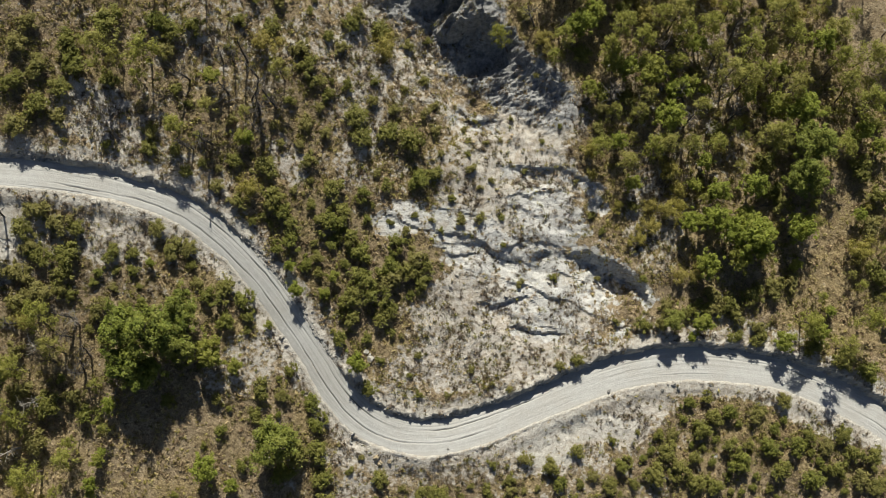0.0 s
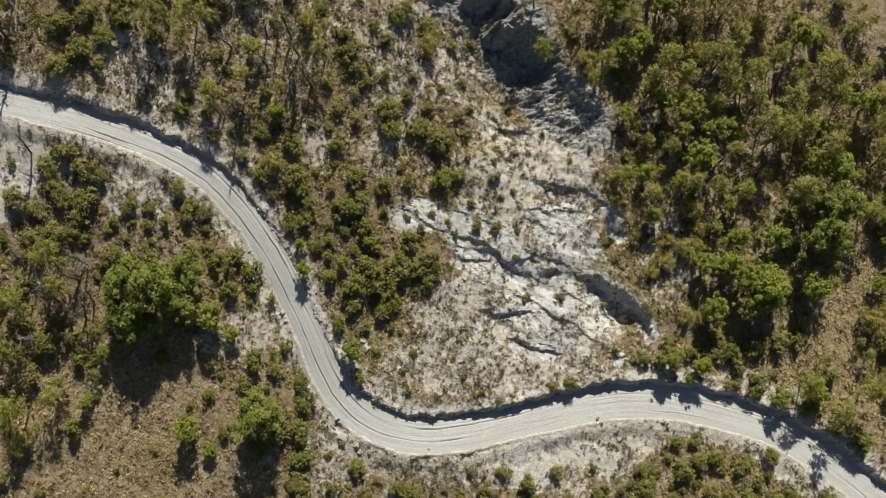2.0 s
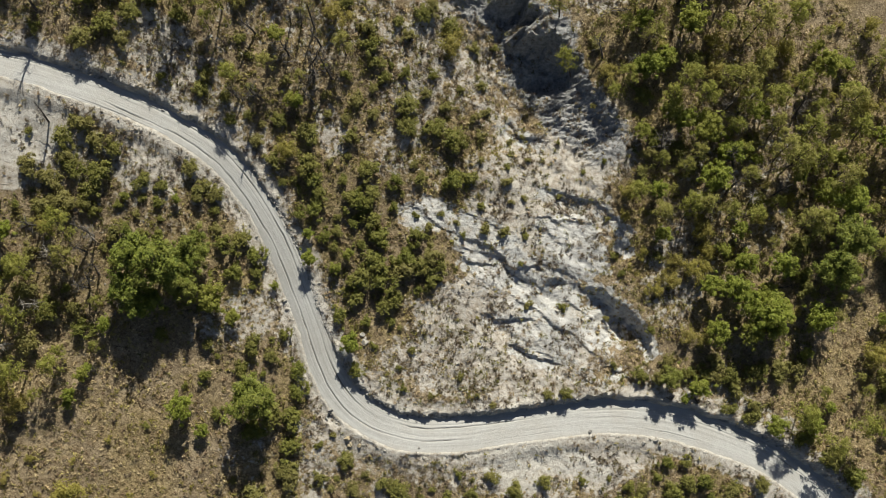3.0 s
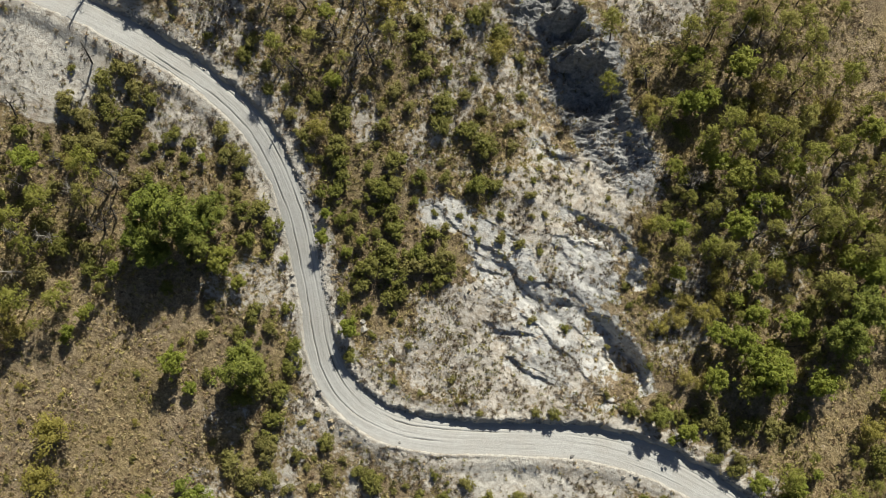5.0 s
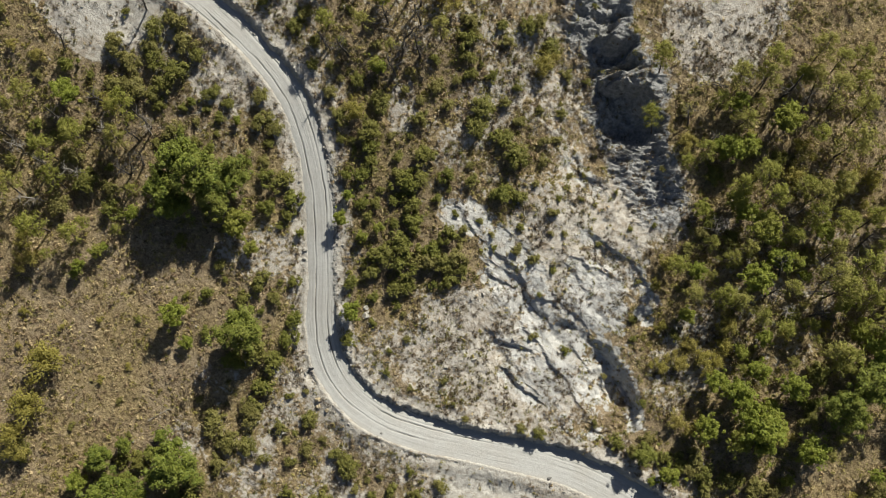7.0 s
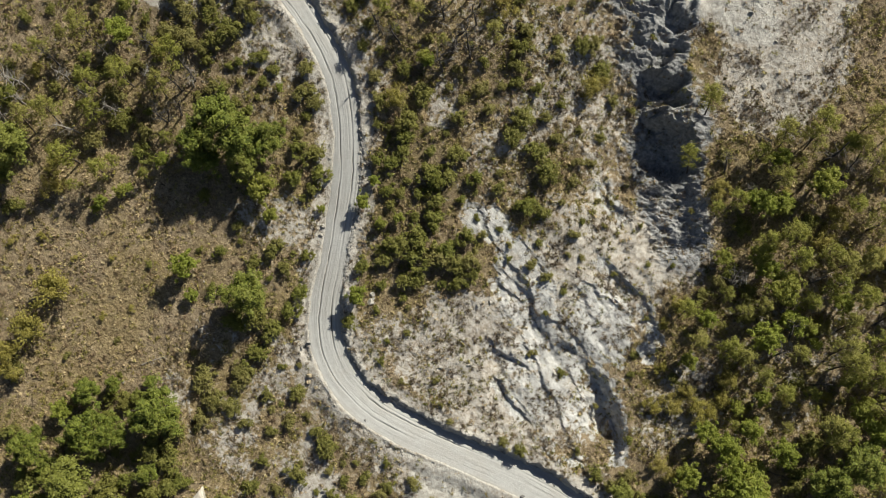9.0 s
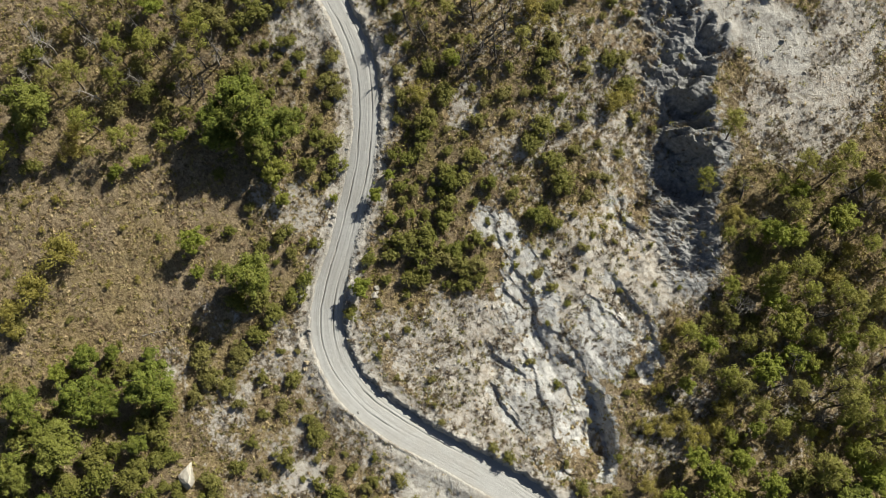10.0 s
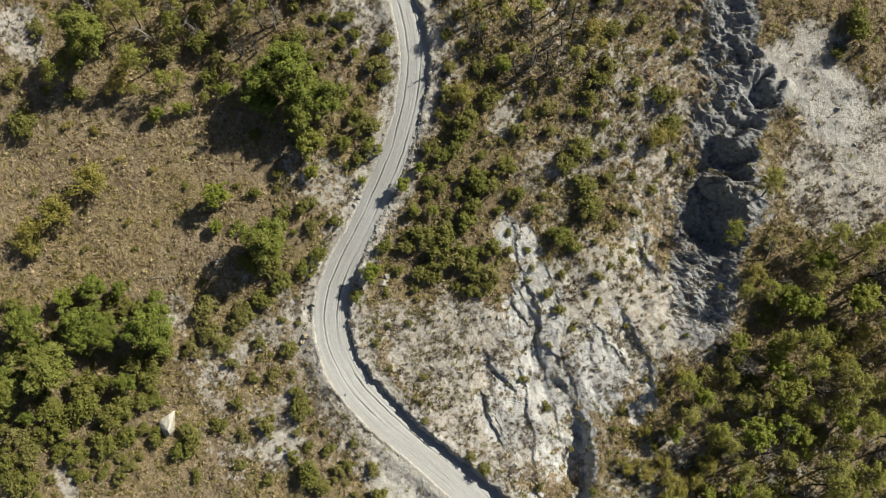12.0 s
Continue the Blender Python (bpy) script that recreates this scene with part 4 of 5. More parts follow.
for x, y, r in (
    (-1.8, 1.4, 1.8), (-1.7, -41.4, 2.39), (-1.6, -11.6, 0.57), (-1.6, 17.3, 2.19), (-1.4, -37.4, 1.55), (-1, 2.9, 2.01),
    (-0.9, 8.4, 0.64), (-0.5, -9.1, 0.73), (-0.4, -14.1, 0.82), (-0.2, 0.1, 1.69), (0.2, -26.2, 1.49), (0.2, 25.7, 0.97),
    (0.6, 2.2, 1.45), (1.3, 8, 0.6), (1.3, 13.4, 1.61), (1.6, 22.5, 0.89), (1.9, -32.1, 1.96), (2.3, -26.8, 2.02),
    (2.4, 6.7, 0.65), (2.4, 16.4, 0.65), (3, -43.2, 1.14), (3.2, -14, 0.57), (3.8, 10.9, 0.73), (4.7, -37.7, 1.08),
    (4.9, 8.2, 1.05), (5.3, 20.1, 0.57), (6, 16.7, 0.65), (6.4, 14.6, 0.97), (6.5, -10.7, 0.74), (6.7, -30.9, 1.07),
):
    plant("s", x, y, r)
for x, y, r in (
    (6.8, 21.3, 0.49), (7.5, 8.7, 1.06), (7.5, 12.6, 0.57), (8.1, -35.1, 1.12), (8.3, 18.3, 0.53), (8.4, -26.2, 1.18),
    (9, 13.4, 0.65), (9.1, -12.4, 0.58), (10.4, 8.9, 0.66), (10.6, 5.3, 0.53), (11.4, -26.1, 1.27), (11.4, -24.7, 1.18),
    (11.4, -13.1, 0.67), (11.6, 21.7, 0.49), (12.8, 0.7, 0.83), (13.3, 34.1, 1.33), (13.5, 15.1, 0.66), (13.6, -22.2, 1.35),
    (14.9, 27.2, 0.58), (15.8, 18.8, 0.5), (17.4, 1.6, 0.92), (18.1, 20.8, 0.5), (18.2, -10.1, 0.92), (20.4, 14.1, 0.59),
    (20.5, -9.3, 1.18), (20.9, 29.9, 1.68), (22.4, 9.8, 0.76), (22.8, -24.3, 1.03), (23.4, 21, 1.26), (23.5, 35.3, 1.7),
):
    plant("s", x, y, r)
for x, y, r in (
    (23.6, 1.9, 0.59), (23.7, 23.5, 1.63), (24, 7.7, 0.68), (25.5, -19.5, 0.86), (26, -4, 0.68), (26.6, 35.9, 1.64),
    (27.2, 25.1, 1.7), (28.3, 11.1, 1.03), (29, -18.4, 0.56), (29.6, -4.3, 1.5), (30.1, 29.9, 1.44), (32, -4.1, 1.5),
    (33.7, -18.7, 1.22), (37, 28.5, 1.67), (39.4, 21.3, 1.67), (41.3, -1.5, 1.94), (42.4, -5.9, 1.33), (45.4, -16.1, 1.79),
    (45.5, -4.4, 1.51), (46.2, 17.2, 2.01), (47.6, 13.4, 1.75), (48.6, 12.1, 1.79), (49, -14.2, 1.45), (52.3, -18.7, 1.64),
    (54.8, -20.1, 1.52), (56, -23.1, 1.94), (57, -18.6, 1.76), (57.2, -8.8, 1.66), (58.5, -20.9, 1.67), (59.1, -24.6, 1.87),
):
    plant("s", x, y, r)
for x, y, r in (
    (59.6, 16.8, 2.31), (61.1, -21.6, 1.97), (61.3, 9.3, 1.86), (61.4, -25.4, 1.88), (62, 2.5, 2.32), (62.1, 13.1, 1.86),
):
    plant("s", x, y, r)
for x, y, r in (
    (-50.9, -25.2, 1.91), (-49.7, -22.1, 1.88), (-48.8, -34.3, 1.94), (-48, -16, 1.81), (-47.1, -13.4, 1.8), (-46, -12.3, 1.83),
    (-45.8, -18.4, 1.68), (-44.8, -23.8, 2.07), (-43.4, -7.8, 2.16), (-42.1, -10.3, 1.82), (-41.7, -22.7, 1.69), (-36.5, 23.3, 2.04),
    (-34.9, 22.2, 1.38), (-32.5, 20.4, 1.21), (-32, 23.4, 2.04), (-29.1, 16.2, 1.54), (-25.5, 18.4, 1.38), (7.9, 36, 1.93),
    (11.2, 30.7, 1.65), (16.5, 36.7, 1.61), (17.3, 40, 1.96), (17.6, 28.6, 1.3), (18.2, 30.8, 1.49), (19.6, 44, 2.04),
    (19.7, 41.8, 1.8), (19.8, 36.6, 1.66), (23.2, 17.7, 1.68), (23.3, 48.3, 1.88), (24.2, 29.8, 1.69), (25.2, 21.9, 1.32),
):
    plant("p", x, y, r)
for x, y, r in (
    (25.4, 45, 1.7), (25.5, 32.2, 2.07), (26, 48.5, 1.71), (26.1, 16.7, 1.63), (28.1, 45.1, 2.25), (28.1, 50.5, 1.53),
    (28.2, 21.9, 1.52), (28.6, 31.3, 1.9), (28.6, 41, 1.7), (29.1, 24.6, 1.68), (30.3, 16.8, 1.89), (30.5, 34, 1.73),
    (31.7, 44.9, 2.27), (32.3, 40.3, 2.62), (32.5, 29, 1.73), (32.6, 18.6, 1.87), (32.7, 33.9, 2.25), (33.9, 31.7, 1.93),
    (35.9, 18.5, 1.55), (36.6, 23.1, 1.55), (36.9, 33.9, 1.95), (38.6, 19.3, 1.56), (38.6, 29.4, 1.76), (40, 35, 1.78),
    (40.2, 27, 2.21), (41.4, 25.5, 2.34), (42.8, 29.7, 2.35), (45.5, 27.4, 1.98), (46.2, 19.5, 2.3), (46.5, 34.8, 2.39),
):
    plant("p", x, y, r)
for x, y, r in (
    (47.6, 18.3, 2.37), (48.4, 26, 2.19), (50, 32.6, 2.02), (51.6, -3.6, 2.31), (54.9, 29.4, 1.84), (55.7, 18.5, 2.03),
    (56.2, 32.8, 2.06), (56.3, 25.7, 2.05), (56.4, -7.1, 2.03), (58.9, 30.7, 2.47), (59.4, 24, 2.46), (59.5, -3.4, 2.05),
):
    plant("p", x, y, r)
for x, y, r in (
    (-46.8, -26.2, 1.61), (-45.9, -6.9, 1.76), (-44.6, -28.1, 2.06), (-36.3, -37.3, 3.46), (-35.2, -43.2, 3.3), (-34.5, -47.7, 2.89),
    (-21.2, 9.8, 1.94), (-19, 26.6, 2.15), (-4.7, 28.8, 2.39), (2.7, 38, 0.56), (15.6, 31.1, 1.87), (22.2, 17.6, 1.68),
    (28.2, 38.5, 2.05), (28.9, 6.7, 1.49), (29, 35.3, 2.05), (30.5, 8.5, 1.92), (30.5, 11, 1.68), (32.8, 10.4, 2.14),
    (33.1, 15.9, 2.15), (34.3, 13.3, 1.66), (34.4, 2.1, 1.73), (34.5, 10.9, 1.66), (36.8, 2.1, 1.74), (37.1, 39.9, 2.58),
    (40.1, 19.4, 1.72), (46.7, 8.4, 1.74), (59.5, 5.4, 2.67),
):
    plant("y", x, y, r)
for x, y, r in (
    (-53.9, -17.1, 5.44), (-53.8, -4.8, 5.22), (-48.3, -12.1, 5.9), (-48.1, 4.7, 5.15), (-46.6, -7, 5.29), (-43.2, -11.3, 5.22),
    (-41.3, -8.4, 5.29), (-40.8, -6.3, 5.83), (-40.2, -12.2, 5.69), (-40, -12.4, 5.87), (-39.4, -10.5, 5.29), (-27.9, 14, 5),
    (-27.5, 14, 5.08), (-25.4, 14.9, 6.88), (-24, 24.5, 5), (-22.7, 24.6, 5), (-21.2, 24.8, 6.3), (-20.8, 20.5, 6.26),
    (-20, 18.7, 7.52), (-20, 23.1, 5.69), (-19.4, 16.5, 6.26), (-17.9, 19.9, 6.3), (41.2, 32.8, 7.16),
):
    plant("k", x, y, r)
for x, y, r in (
    (-56.7, -23, 6.19), (-54.9, -22.1, 6.19), (-53.9, -26.9, 5.54), (-53.9, -23.6, 6.19), (-52.1, -17.7, 5.44), (-48.1, -17.7, 5.4),
    (-47, -21.2, 5.44), (-45, -15.8, 5.36), (-44.1, -9.9, 5.69), (-40.5, -6.9, 5.04), (25.1, 24.7, 5.26), (38.3, 21.2, 5),
):
    plant("w", x, y, r)

for x, y, r in (
    (32.9, -2, 1.38), (36, -2.4, 1.65), (38.1, -2.1, 1.72), (39.5, -0.8, 2.1), (42.3, -3, 1.68), (44.6, 0, 2.12),
    (45.8, -5.9, 1.69), (47.8, 0.8, 2.01), (50.2, 1.6, 1.71), (53.2, -6.8, 2.04),
):
    plant("s", x, y, r)
for x, y, r in (
    (44.5, 8.3, 2.37), (45.1, 5.9, 1.99),
):
    plant("g", x, y, r)

# ---- the rest of the scrub and wood, thinner or denser by stretch of the hill ----
def fill(kinds, cx, cy, rx, ry, count, small, large, gap=0.75, bald=0.35):
    made, tries = 0, 0
    while made < count and tries < count * 25:
        tries += 1
        a, q = chance.uniform(0, 6.283), math.sqrt(chance.random())
        x, y = cx + rx * q * math.cos(a), cy + ry * q * math.sin(a)
        kind = chance.choice(kinds)
        r = small + (large - small) * chance.random() ** 1.5
        if not (-71 < x < 73 and -77 < y < 65) or sample("off_road", x, y) < 0.6 + 0.7 * r:
            continue
        if max(sample("rock", x, y), sample("grey", x, y)) > 0.35 or (sample("bare", x, y) > bald and chance.random() > 0.1):
            continue
        if glade(x, y) > 0.4 or math.hypot(x + 37.2, (y - 15.8) * 0.8) < 4.5:
            continue
        if any((x - p) ** 2 + (y - w) ** 2 < (gap * (r + o)) ** 2 for p, w, o in planted):
            continue
        if kind == "k":
            r = chance.uniform(4.5, 8.0)
        plant(kind, x, y, round(r, 2))
        made += 1


fill("ppd", 56.6, 29.7, 10.6, 10.6, 16, 0.9, 1.8, 0.7)
fill("ddt", -18.1, -57.3, 4.3, 6.4, 6, 1, 1.8, 0.5)
fill("k", 28.4, 30.7, 17.7, 13.5, 9, 0.8, 1.6, 0.6)
fill("pggyy", 35.1, 27.7, 20.6, 12.1, 18, 0.8, 1.6, 0.6)
fill("pgy", 48.8, 20.5, 15.6, 14.2, 10, 0.8, 1.6, 0.65)
fill("ppyg", 44.6, 27.7, 23.4, 18.5, 22, 0.9, 2.2, 0.75)
fill("pppy", 28.7, 36.1, 15.6, 15.6, 6, 0.9, 2, 0.75)
fill("ppy", 30.7, 28.4, 16.3, 18.5, 6, 0.9, 2, 0.75)
fill("spk", -37.1, 23.1, 21.3, 10.6, 26, 0.7, 1.8, 0.9)
fill("s", -13.2, 19.8, 15.6, 16.3, 18, 0.6, 1.3, 0.9)
fill("d", -7.7, 1.9, 8.5, 9.9, 10, 0.8, 1.4, 0.75)
fill("d", 46.3, -21.6, 18.5, 6.4, 25, 0.7, 1.4, 0.8)
fill("s", 7.6, -25.5, 21.3, 4.3, 16, 0.6, 1.2, 0.9)
fill("y", -41.5, -35.7, 14.2, 17.7, 8, 0.6, 1, 1)
fill("ddt", -17.8, -50.5, 7.8, 14.2, 26, 0.9, 2, 0.6)
fill("ddd", -8.8, -57.2, 7.8, 14.2, 28, 0.8, 1.8, 0.6)
fill("s", -1.2, -32.4, 9.9, 10.6, 3, 0.6, 1.2, 0.9)
fill("sd", -43.8, -2.5, 11.4, 7.8, 14, 0.7, 1.5, 0.8)
fill("dp", -45.3, -17.2, 8.5, 10.6, 12, 0.7, 1.6, 0.9)
fill("d", -19.5, -14.5, 8.5, 10.6, 8, 0.6, 1.4, 0.8)
fill("p", -50.4, -25.7, 7.8, 17.7, 5, 0.8, 2, 0.9)
fill("s", -11.2, 25.3, 13.5, 14.2, 12, 0.6, 1.1, 0.9)
fill("pg", 56.8, 3.4, 9.2, 11.4, 14, 0.8, 1.7, 0.8)
fill("sy", -52.7, -3.2, 11.4, 21.3, 16, 0.7, 1.6, 0.9)
fill("pg", 74.2, 21, 10.6, 21.3, 20, 1, 2, 0.9)


# ---- low growth and stones that nobody could count ----
def leaf_field(name, rng, x, y, radius, tall, per, size, slim, mat, label, category):
    """Many small tufts of pointed leaves on the ground, as one mesh."""
    n = len(x)
    z = sample("z", x, y)
    d = rng.normal(size=(n, per, 3))
    d[..., 2] = np.abs(d[..., 2])
    d /= np.linalg.norm(d, axis=-1, keepdims=True)
    q = rng.uniform(0.2, 1.0, (n, per, 1))
    p = np.stack([x, y, z - 0.02], -1)[:, None] + d * q * np.stack([radius, radius, tall], -1)[:, None]
    nrm = d + rng.normal(scale=0.6, size=d.shape)
    nrm /= np.linalg.norm(nrm, axis=-1, keepdims=True)
    way = np.cross(nrm, rng.normal(size=d.shape))
    way /= np.linalg.norm(way, axis=-1, keepdims=True)
    side = np.cross(way, nrm)
    ln = size[:, None, None] * rng.uniform(0.6, 1.4, (n, per, 1))
    w = ln * slim
    v = np.stack([p - way * ln * 0.4 + side * w, p - way * ln * 0.3 - side * w, p + way * ln * 0.6], 2).reshape(-1, 3)
    f = np.arange(len(v)).reshape(-1, 3)
    me = bpy.data.meshes.new(name)
    me.vertices.add(len(v))
    me.vertices.foreach_set("co", v.ravel())
    me.loops.add(f.size)
    me.loops.foreach_set("vertex_index", f.ravel())
    me.polygons.add(len(f))
    me.polygons.foreach_set("loop_start", np.arange(0, f.size, 3))
    me.update(calc_edges=True)
    tone = np.repeat(rng.random(n), per * 3).astype(np.float32)
    me.attributes.new("tone", "FLOAT", "POINT").data.foreach_set("value", tone)
    me.materials.append(mat)
    return tagged(new(name, me), label, category, kind="stuff")


def scatter(rng, count, keep):
    """Places on the near hill, each kept by the chance that keep gives it, clear of the road."""
    x, y = rng.uniform(-71, 73, count), rng.uniform(-77, 65, count)
    seen = ((x - 0) / 70) ** 2 + ((y + 4) / 68) ** 2 < 1
    ok = seen & (rng.random(count) < keep(x, y)) & (sample("off_road", x, y) > 0.25)
    return x[ok], y[ok]


def patchy(x, y, size, seed):
    return np.clip(0.5 + 1.1 * vnoise(x, y, size, seed, 3), 0, 1)


rng = np.random.default_rng(11)
bald = lambda x, y: np.maximum(sample("rock", x, y), sample("grey", x, y))
slopes = lambda x, y: np.clip(1 - 0.85 * blob(x, y, -38, -34, 20, 22) - 0.5 * blob(x, y, -22, -26, 14, 14) - 0.9 * glade(x, y), 0, 1)
lush = lambda x, y: np.clip(0.15 + 0.85 * (blob(x, y, 46, 36, 26, 22) + blob(x, y, 34, 16, 12, 20) + blob(x, y, -20, 20, 20, 12) + blob(x, y, -38, 24, 20, 9) + 0.5 * blob(x, y, -38, -34, 20, 20)) - glade(x, y), 0, 1)
x, y = scatter(rng, 92000, lambda x, y: (0.35 + 0.65 * patchy(x, y, 2.4, 101)) * (1 - 0.9 * np.minimum(1, 1.3 * sample("bare", x, y))) * (1 - 0.97 * bald(x, y)))
size = 0.24 + 0.46 * rng.random(len(x)) ** 1.5
leaf_field("straw_grass", rng, x, y, size * 0.65, size * 0.8, 11, size * 0.6, 0.2, STRAW, "tufts of dry straw-coloured grass on the slope", "grass")
x, y = scatter(rng, 92000, lambda x, y: np.clip(patchy(x, y, 2.6, 103) * 1.4 - 0.15, 0, 1) * slopes(x, y) * (1 - 0.85 * np.minimum(1, sample("bare", x, y))) * (1 - 0.85 * step(0.8, 0.95, sample("bare", x, y))) * (1 - 0.9 * bald(x, y)))
size = 0.22 + 0.5 * rng.random(len(x)) ** 2
leaf_field("low_scrub", rng, x, y, size * 0.85, size * 1.1, 16, size * 0.38, 0.36, SCRUB, "knee-high olive scrub dotted over the ground", "scrub")
x, y = scatter(rng, 330000, lambda x, y: np.clip(patchy(x, y, 2.2, 105) * 1.2 - 0.1, 0, 1) ** 1.4 * (0.06 + 0.9 * np.minimum(sample("bare", x, y), 0.9)) * (1 - 0.8 * step(0.88, 1.05, sample("bare", x, y))) * (1 - 0.4 * bald(x, y)))
size = 0.2 + 0.45 * rng.random(len(x)) ** 2
leaf_field("dry_brush", rng, x, y, size * 0.8, size * 0.9, 14, size * 0.6, 0.15, BRUSH, "grey-brown dry brush between pale stones", "scrub")
x, y = scatter(rng, 60000, lambda x, y: np.clip(patchy(x, y, 5, 106) * 1.3 - 0.1, 0, 1) * lush(x, y) * (1 - 0.9 * np.minimum(1, sample("bare", x, y))) * (1 - 0.97 * bald(x, y)))
size = 0.25 + 0.45 * rng.random(len(x)) ** 1.5
leaf_field("green_grass", rng, x, y, size * 0.7, size * 0.8, 11, size * 0.62, 0.19, MEADOW, "yellow-green grass tufts on the hillside and under the pines", "grass")


def pebbles(name, rng, x, y, size, mat, label):
    """Loose angular stones as one mesh."""
    ico = bmesh.new()
    bmesh.ops.create_icosphere(ico, subdivisions=1, radius=1.0)
    shape = np.array([v.co for v in ico.verts])
    tri = np.array([[v.index for v in f.verts] for f in ico.faces])
    ico.free()
    n = len(x)
    v = shape[None] * rng.uniform(0.55, 1.25, (n, len(shape), 1)) * size[:, None, None] * rng.uniform(0.6, 1.2, (n, 1, 3))
    v[..., 2] *= 0.7
    v += np.stack([x, y, sample("z", x, y) + size * 0.15], -1)[:, None]
    f = (tri[None] + (np.arange(n) * len(shape))[:, None, None]).reshape(-1, 3)
    me = bpy.data.meshes.new(name)
    me.from_pydata(v.reshape(-1, 3).tolist(), [], f.tolist())
    me.materials.append(mat)
    return tagged(new(name, me), label, "stones", kind="stuff")


x, y = scatter(rng, 14000, lambda x, y: (0.08 + 0.6 * patchy(x, y, 5, 107) * np.maximum(sample("bare", x, y), bald(x, y))) * (0.4 + 0.6 * (sample("off_road", x, y) < 3)))
pebbles("scattered_stones", rng, x, y, 0.05 + 0.2 * rng.random(len(x)) ** 4, STONE, "loose pale angular stones on bare soil")

x, y = rng.uniform(-71, 73, 90000), rng.uniform(-77, 65, 90000)
ok = (np.abs(sample("off_road", x, y) - 0.45) < 0.5 * rng.random(len(x))) & (patchy(x, y, 3, 109) > rng.random(len(x)))
x, y = x[ok], y[ok]
pebbles("verge_stones", rng, x, y, 0.06 + 0.3 * rng.random(len(x)) ** 3, STONE, "pale rubble stones along the edges of the dirt road")


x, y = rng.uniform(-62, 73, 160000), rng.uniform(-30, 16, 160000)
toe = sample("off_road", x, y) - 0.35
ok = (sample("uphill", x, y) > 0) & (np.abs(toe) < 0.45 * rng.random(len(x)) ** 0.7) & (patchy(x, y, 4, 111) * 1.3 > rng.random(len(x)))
x, y = x[ok], y[ok]
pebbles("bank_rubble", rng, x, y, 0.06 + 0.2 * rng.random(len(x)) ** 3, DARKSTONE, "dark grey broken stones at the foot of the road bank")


def rock_model(seed):
    """An angular block of about unit size, broken along flat faces."""
    rng = random.Random(seed)
    bm = bmesh.new()
    bmesh.ops.create_icosphere(bm, subdivisions=3, radius=1.3)
    cuts = [(Vector((rng.gauss(0, 1), rng.gauss(0, 1), rng.gauss(0, 0.6))).normalized(), rng.uniform(0.62, 0.98)) for _ in range(12)]
    for v in bm.verts:
        v.co *= 1 + 0.4 * noise.noise(v.co * 1.1 + Vector((seed, 0, 0)))
        for n, d in cuts:
            if v.co.dot(n) > d:
                v.co -= n * (v.co.dot(n) - d)
        v.co *= 1 + 0.05 * noise.noise(v.co * 4 + Vector((0, seed, 0)))
    me = bpy.data.meshes.new("rock")
    bm.to_mesh(me)
    bm.free()
    return me


ROCKS = [rock_model(40 + k) for k in range(5)]


def boulder(x, y, r, mat, label, name="rock"):
    me = ROCKS[int(abs(x * 7 + y * 3)) % 5].copy()
    me.materials.append(mat)
    ob = tagged(new(name, me), label, "rock", "rocks on the slope")
    ob.matrix_basis = pose(x, y, float(sample("z", x, y)) + 0.15 * r, chance.uniform(-30, 30), chance.uniform(-30, 30), chance.uniform(0, 360)) @ Matrix.Diagonal((r * 0.9, r * 0.72, r * 0.6, 1))


boulder(-4.7, -43.8, 1.9, CREAM, "large pale limestone rock on bare soil", "boulder")
boulder(-6.6, -9.7, 0.57, STONE, "small pale angular rock on bare soil")
boulder(-7.2, -8.7, 0.43, STONE, "small pale angular rock on bare soil")
boulder(-17.5, -7.3, 0.35, STONE, "small pale angular rock on bare soil")
boulder(24.9, -13.2, 0.43, DARKSTONE, "grey rock at the edge of the dirt road")
boulder(-5.8, -22, 0.5, OCHRE, "ochre-yellow rock on the dry bank")
boulder(-5.4, -22.8, 0.35, OCHRE, "ochre-yellow rock on the dry bank")
boulder(-4.1, -22.5, 0.35, OCHRE, "ochre-yellow rock on the dry bank")
boulder(3.4, 47.9, 0.43, STONE, "small pale angular rock on bare soil")
boulder(10.7, 43.5, 0.43, STONE, "small pale angular rock on bare soil")
boulder(8, 47.8, 0.28, STONE, "small pale angular rock on bare soil")
boulder(16.9, 0.9, 0.43, STONE, "small pale angular rock on bare soil")
boulder(20.4, 0.8, 0.35, STONE, "small pale angular rock on bare soil")
boulder(22.8, 0.9, 0.28, STONE, "small pale angular rock on bare soil")
boulder(8.2, -6.1, 0.35, STONE, "small pale angular rock on bare soil")
boulder(5.6, -9.1, 0.35, STONE, "small pale angular rock on bare soil")
boulder(23.7, -6.2, 0.35, STONE, "small pale angular rock on bare soil")
boulder(22.8, -6.7, 0.28, STONE, "small pale angular rock on bare soil")
boulder(29.2, -4.8, 0.5, OCHRE, "ochre-yellow rock on the dry bank")
boulder(3.9, 0.6, 0.35, OCHRE, "ochre-yellow rock on the dry bank")
boulder(4.5, 1.3, 0.35, STONE, "small pale angular rock on bare soil")
boulder(3.6, 0, 0.28, STONE, "small pale angular rock on bare soil")
boulder(8.8, -1.2, 0.43, STONE, "small pale angular rock on bare soil")
boulder(11.1, -0.9, 0.43, STONE, "small pale angular rock on bare soil")
boulder(30.2, -0.1, 0.35, STONE, "small pale angular rock on bare soil")
boulder(33.8, -12, 0.43, STONE, "small pale angular rock on bare soil")
boulder(32.3, -12.8, 0.35, STONE, "small pale angular rock on bare soil")
boulder(-36.4, 10.1, 0.28, STONE, "small pale angular rock on bare soil")
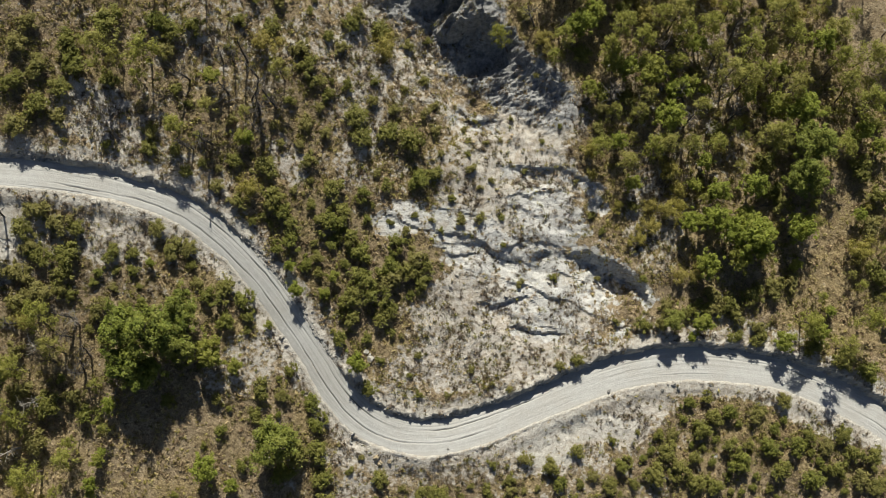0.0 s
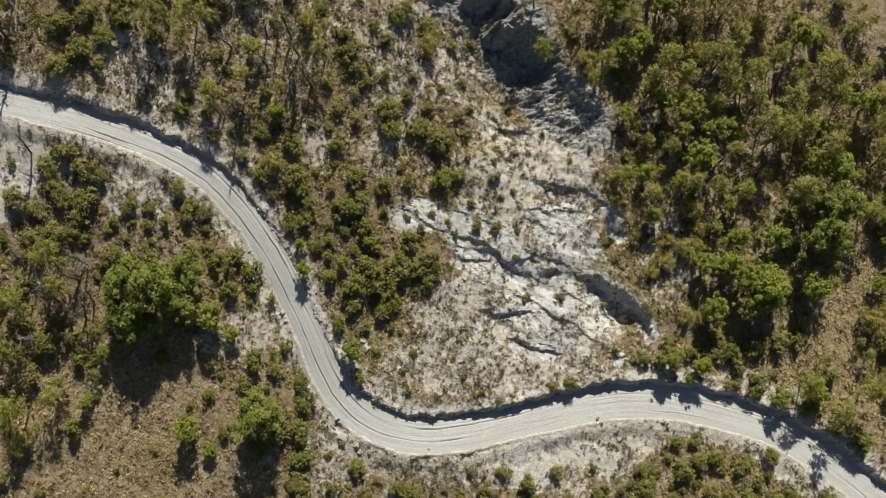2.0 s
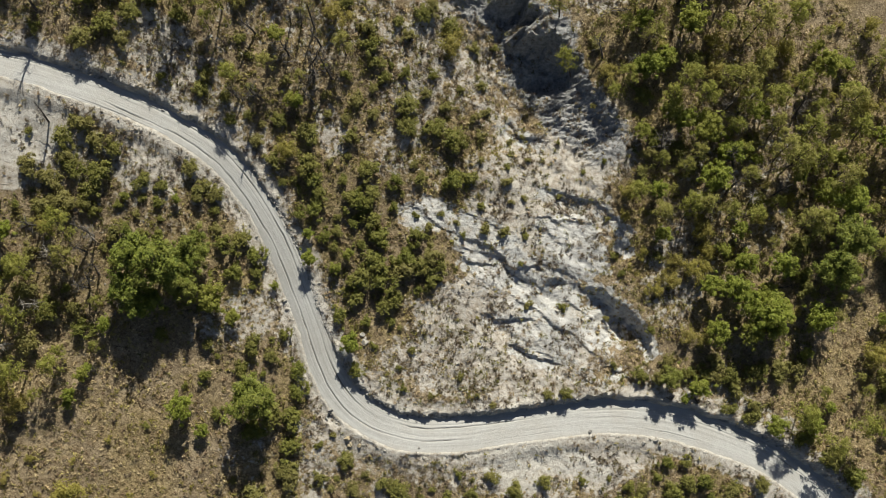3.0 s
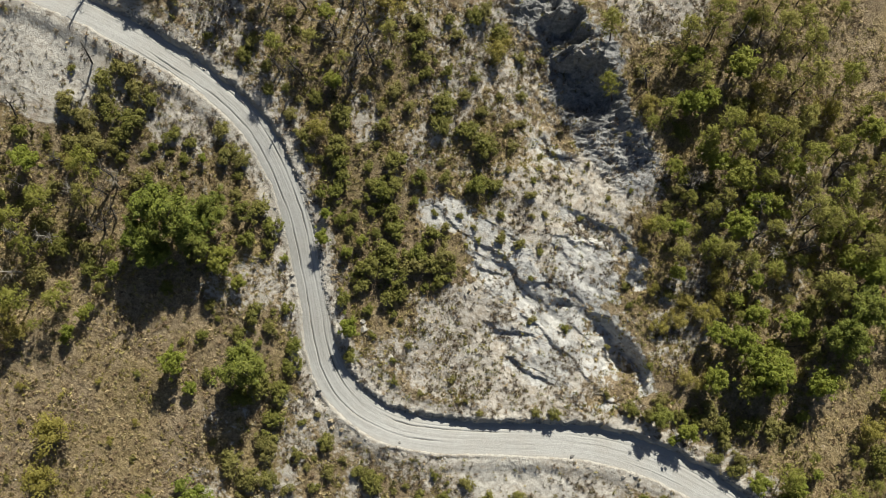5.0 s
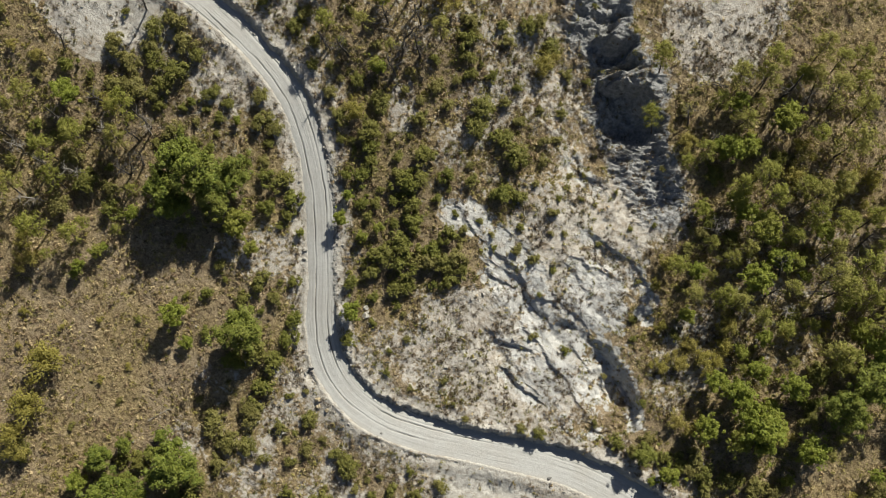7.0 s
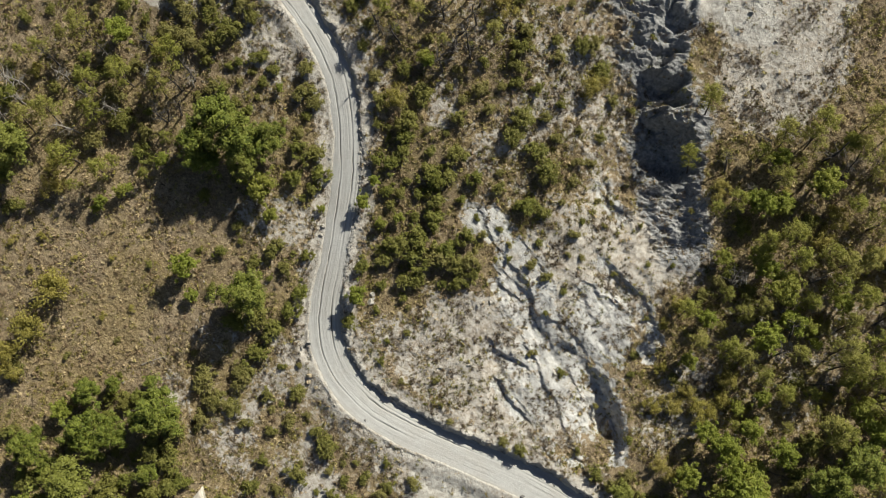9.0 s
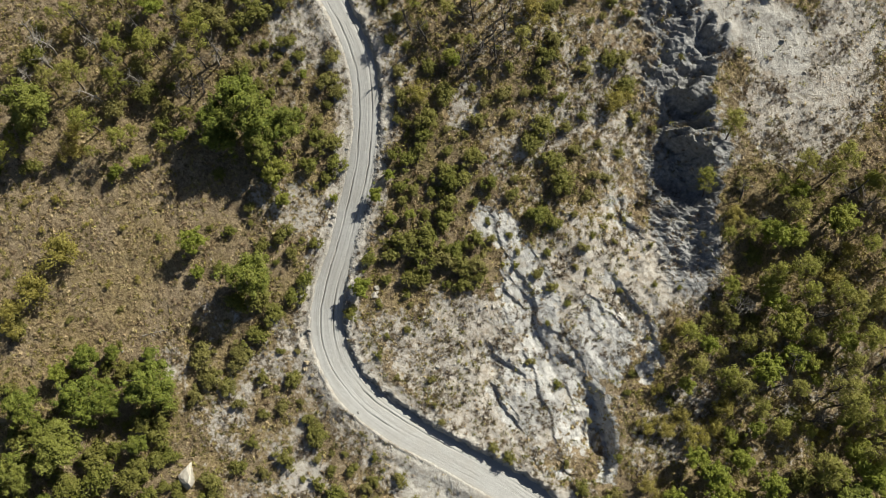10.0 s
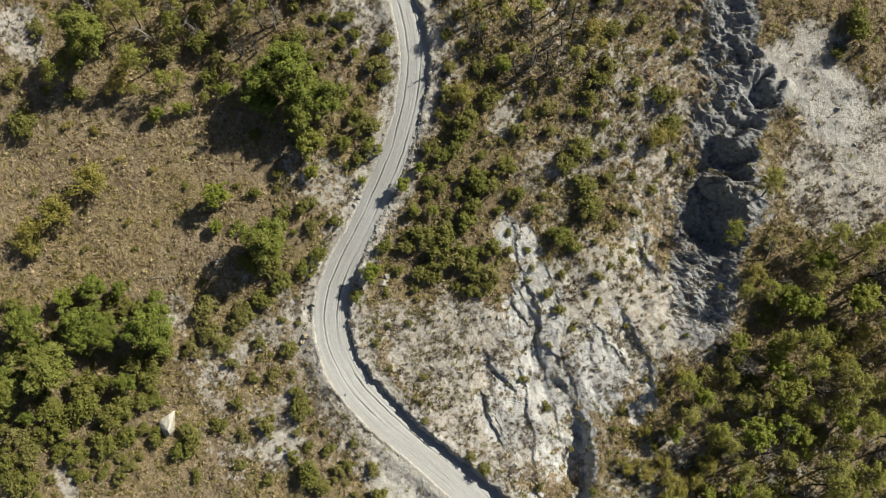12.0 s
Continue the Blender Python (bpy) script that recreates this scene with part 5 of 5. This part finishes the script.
boulder(-28.9, 19.1, 0.28, STONE, "small pale angular rock on bare soil")
boulder(-5.3, -22.6, 0.35, OCHRE, "ochre-yellow rock on the dry bank")
boulder(-9.1, -20.2, 0.35, DARKSTONE, "grey rock at the edge of the dirt road")
boulder(3.4, -20.8, 0.28, DARKSTONE, "grey rock at the edge of the dirt road")
boulder(-8.9, -19.1, 0.35, DARKSTONE, "grey rock at the edge of the dirt road")
boulder(-9.2, -19.9, 0.28, STONE, "small pale angular rock on bare soil")
boulder(-6.7, -9.2, 0.35, STONE, "small pale angular rock on bare soil")


def fallen(x0, y0, x1, y1, mat, label):
    """A fallen trunk lying on the slope, with a few broken limbs."""
    rng = random.Random(int(x0 * 10))
    a, b = Vector((x0, y0, float(sample("z", x0, y0)) + 0.15)), Vector((x1, y1, float(sample("z", x1, y1)) + 0.35))
    base = tagged(new("fallen_tree"), label, "fallen tree", "fallen trees")
    base.location = a
    wood = Shape()
    pts = wood.branch(rng, Vector((0, 0, 0)), b - a, (b - a).length, 0.075, 6, 0.05, 6, 0.35)
    new("trunk", wood.mesh("trunk", mat, True)).parent = base
    for k in range(4):
        limb = Shape()
        w = rng.uniform(-1.2, 1.2)
        d = Matrix.Rotation(w, 3, "Z") @ (b - a).normalized()
        limb.branch(rng, pts[2 + k], Vector((d.x, d.y, 0.25)), rng.uniform(0.5, 1.3), 0.045, 3, 0.15, 4)
        new("branch", limb.mesh("branch", mat)).parent = base


fallen(-24.2, 20.4, -23.1, 21.9, LOG, "bleached fallen tree trunk lying in dry grass")
fallen(-23.9, 19.7, -22.1, 20.4, LOG, "bleached fallen tree trunk lying in dry grass")
fallen(-20.9, 17.5, -19.3, 19.8, LOG, "bleached fallen tree trunk lying in dry grass")
fallen(-20.2, 17, -19.2, 18.8, LOG, "bleached fallen tree trunk lying in dry grass")
fallen(23.3, 24.4, 25.4, 24.4, LOG, "bleached fallen tree trunk lying in dry grass")
fallen(39.5, 25.3, 42.3, 27.6, DEADWOOD, "dark fallen tree trunk lying in dry grass")
fallen(44.5, 11.1, 46.9, 12.1, DEADWOOD, "dark fallen tree trunk lying in dry grass")
fallen(14.3, 39.1, 16.5, 39.7, DEADWOOD, "dark fallen tree trunk lying in dry grass")
fallen(14.2, 38.7, 15.9, 39.4, DEADWOOD, "dark fallen tree trunk lying in dry grass")
fallen(-36.5, -13.3, -36.5, -15.9, LOG, "bleached fallen tree trunk lying in dry grass")
fallen(-45.5, -0.4, -43.7, 1.7, LOG, "bleached fallen tree trunk lying in dry grass")
fallen(-24.6, 19.7, -23.6, 20.7, LOG, "bleached fallen tree trunk lying in dry grass")
fallen(-22.3, -36.5, -20.9, -33.3, LOG, "bleached fallen tree trunk lying in dry grass")
fallen(-14.3, -33.5, -15, -30.9, LOG, "bleached fallen tree trunk lying in dry grass")
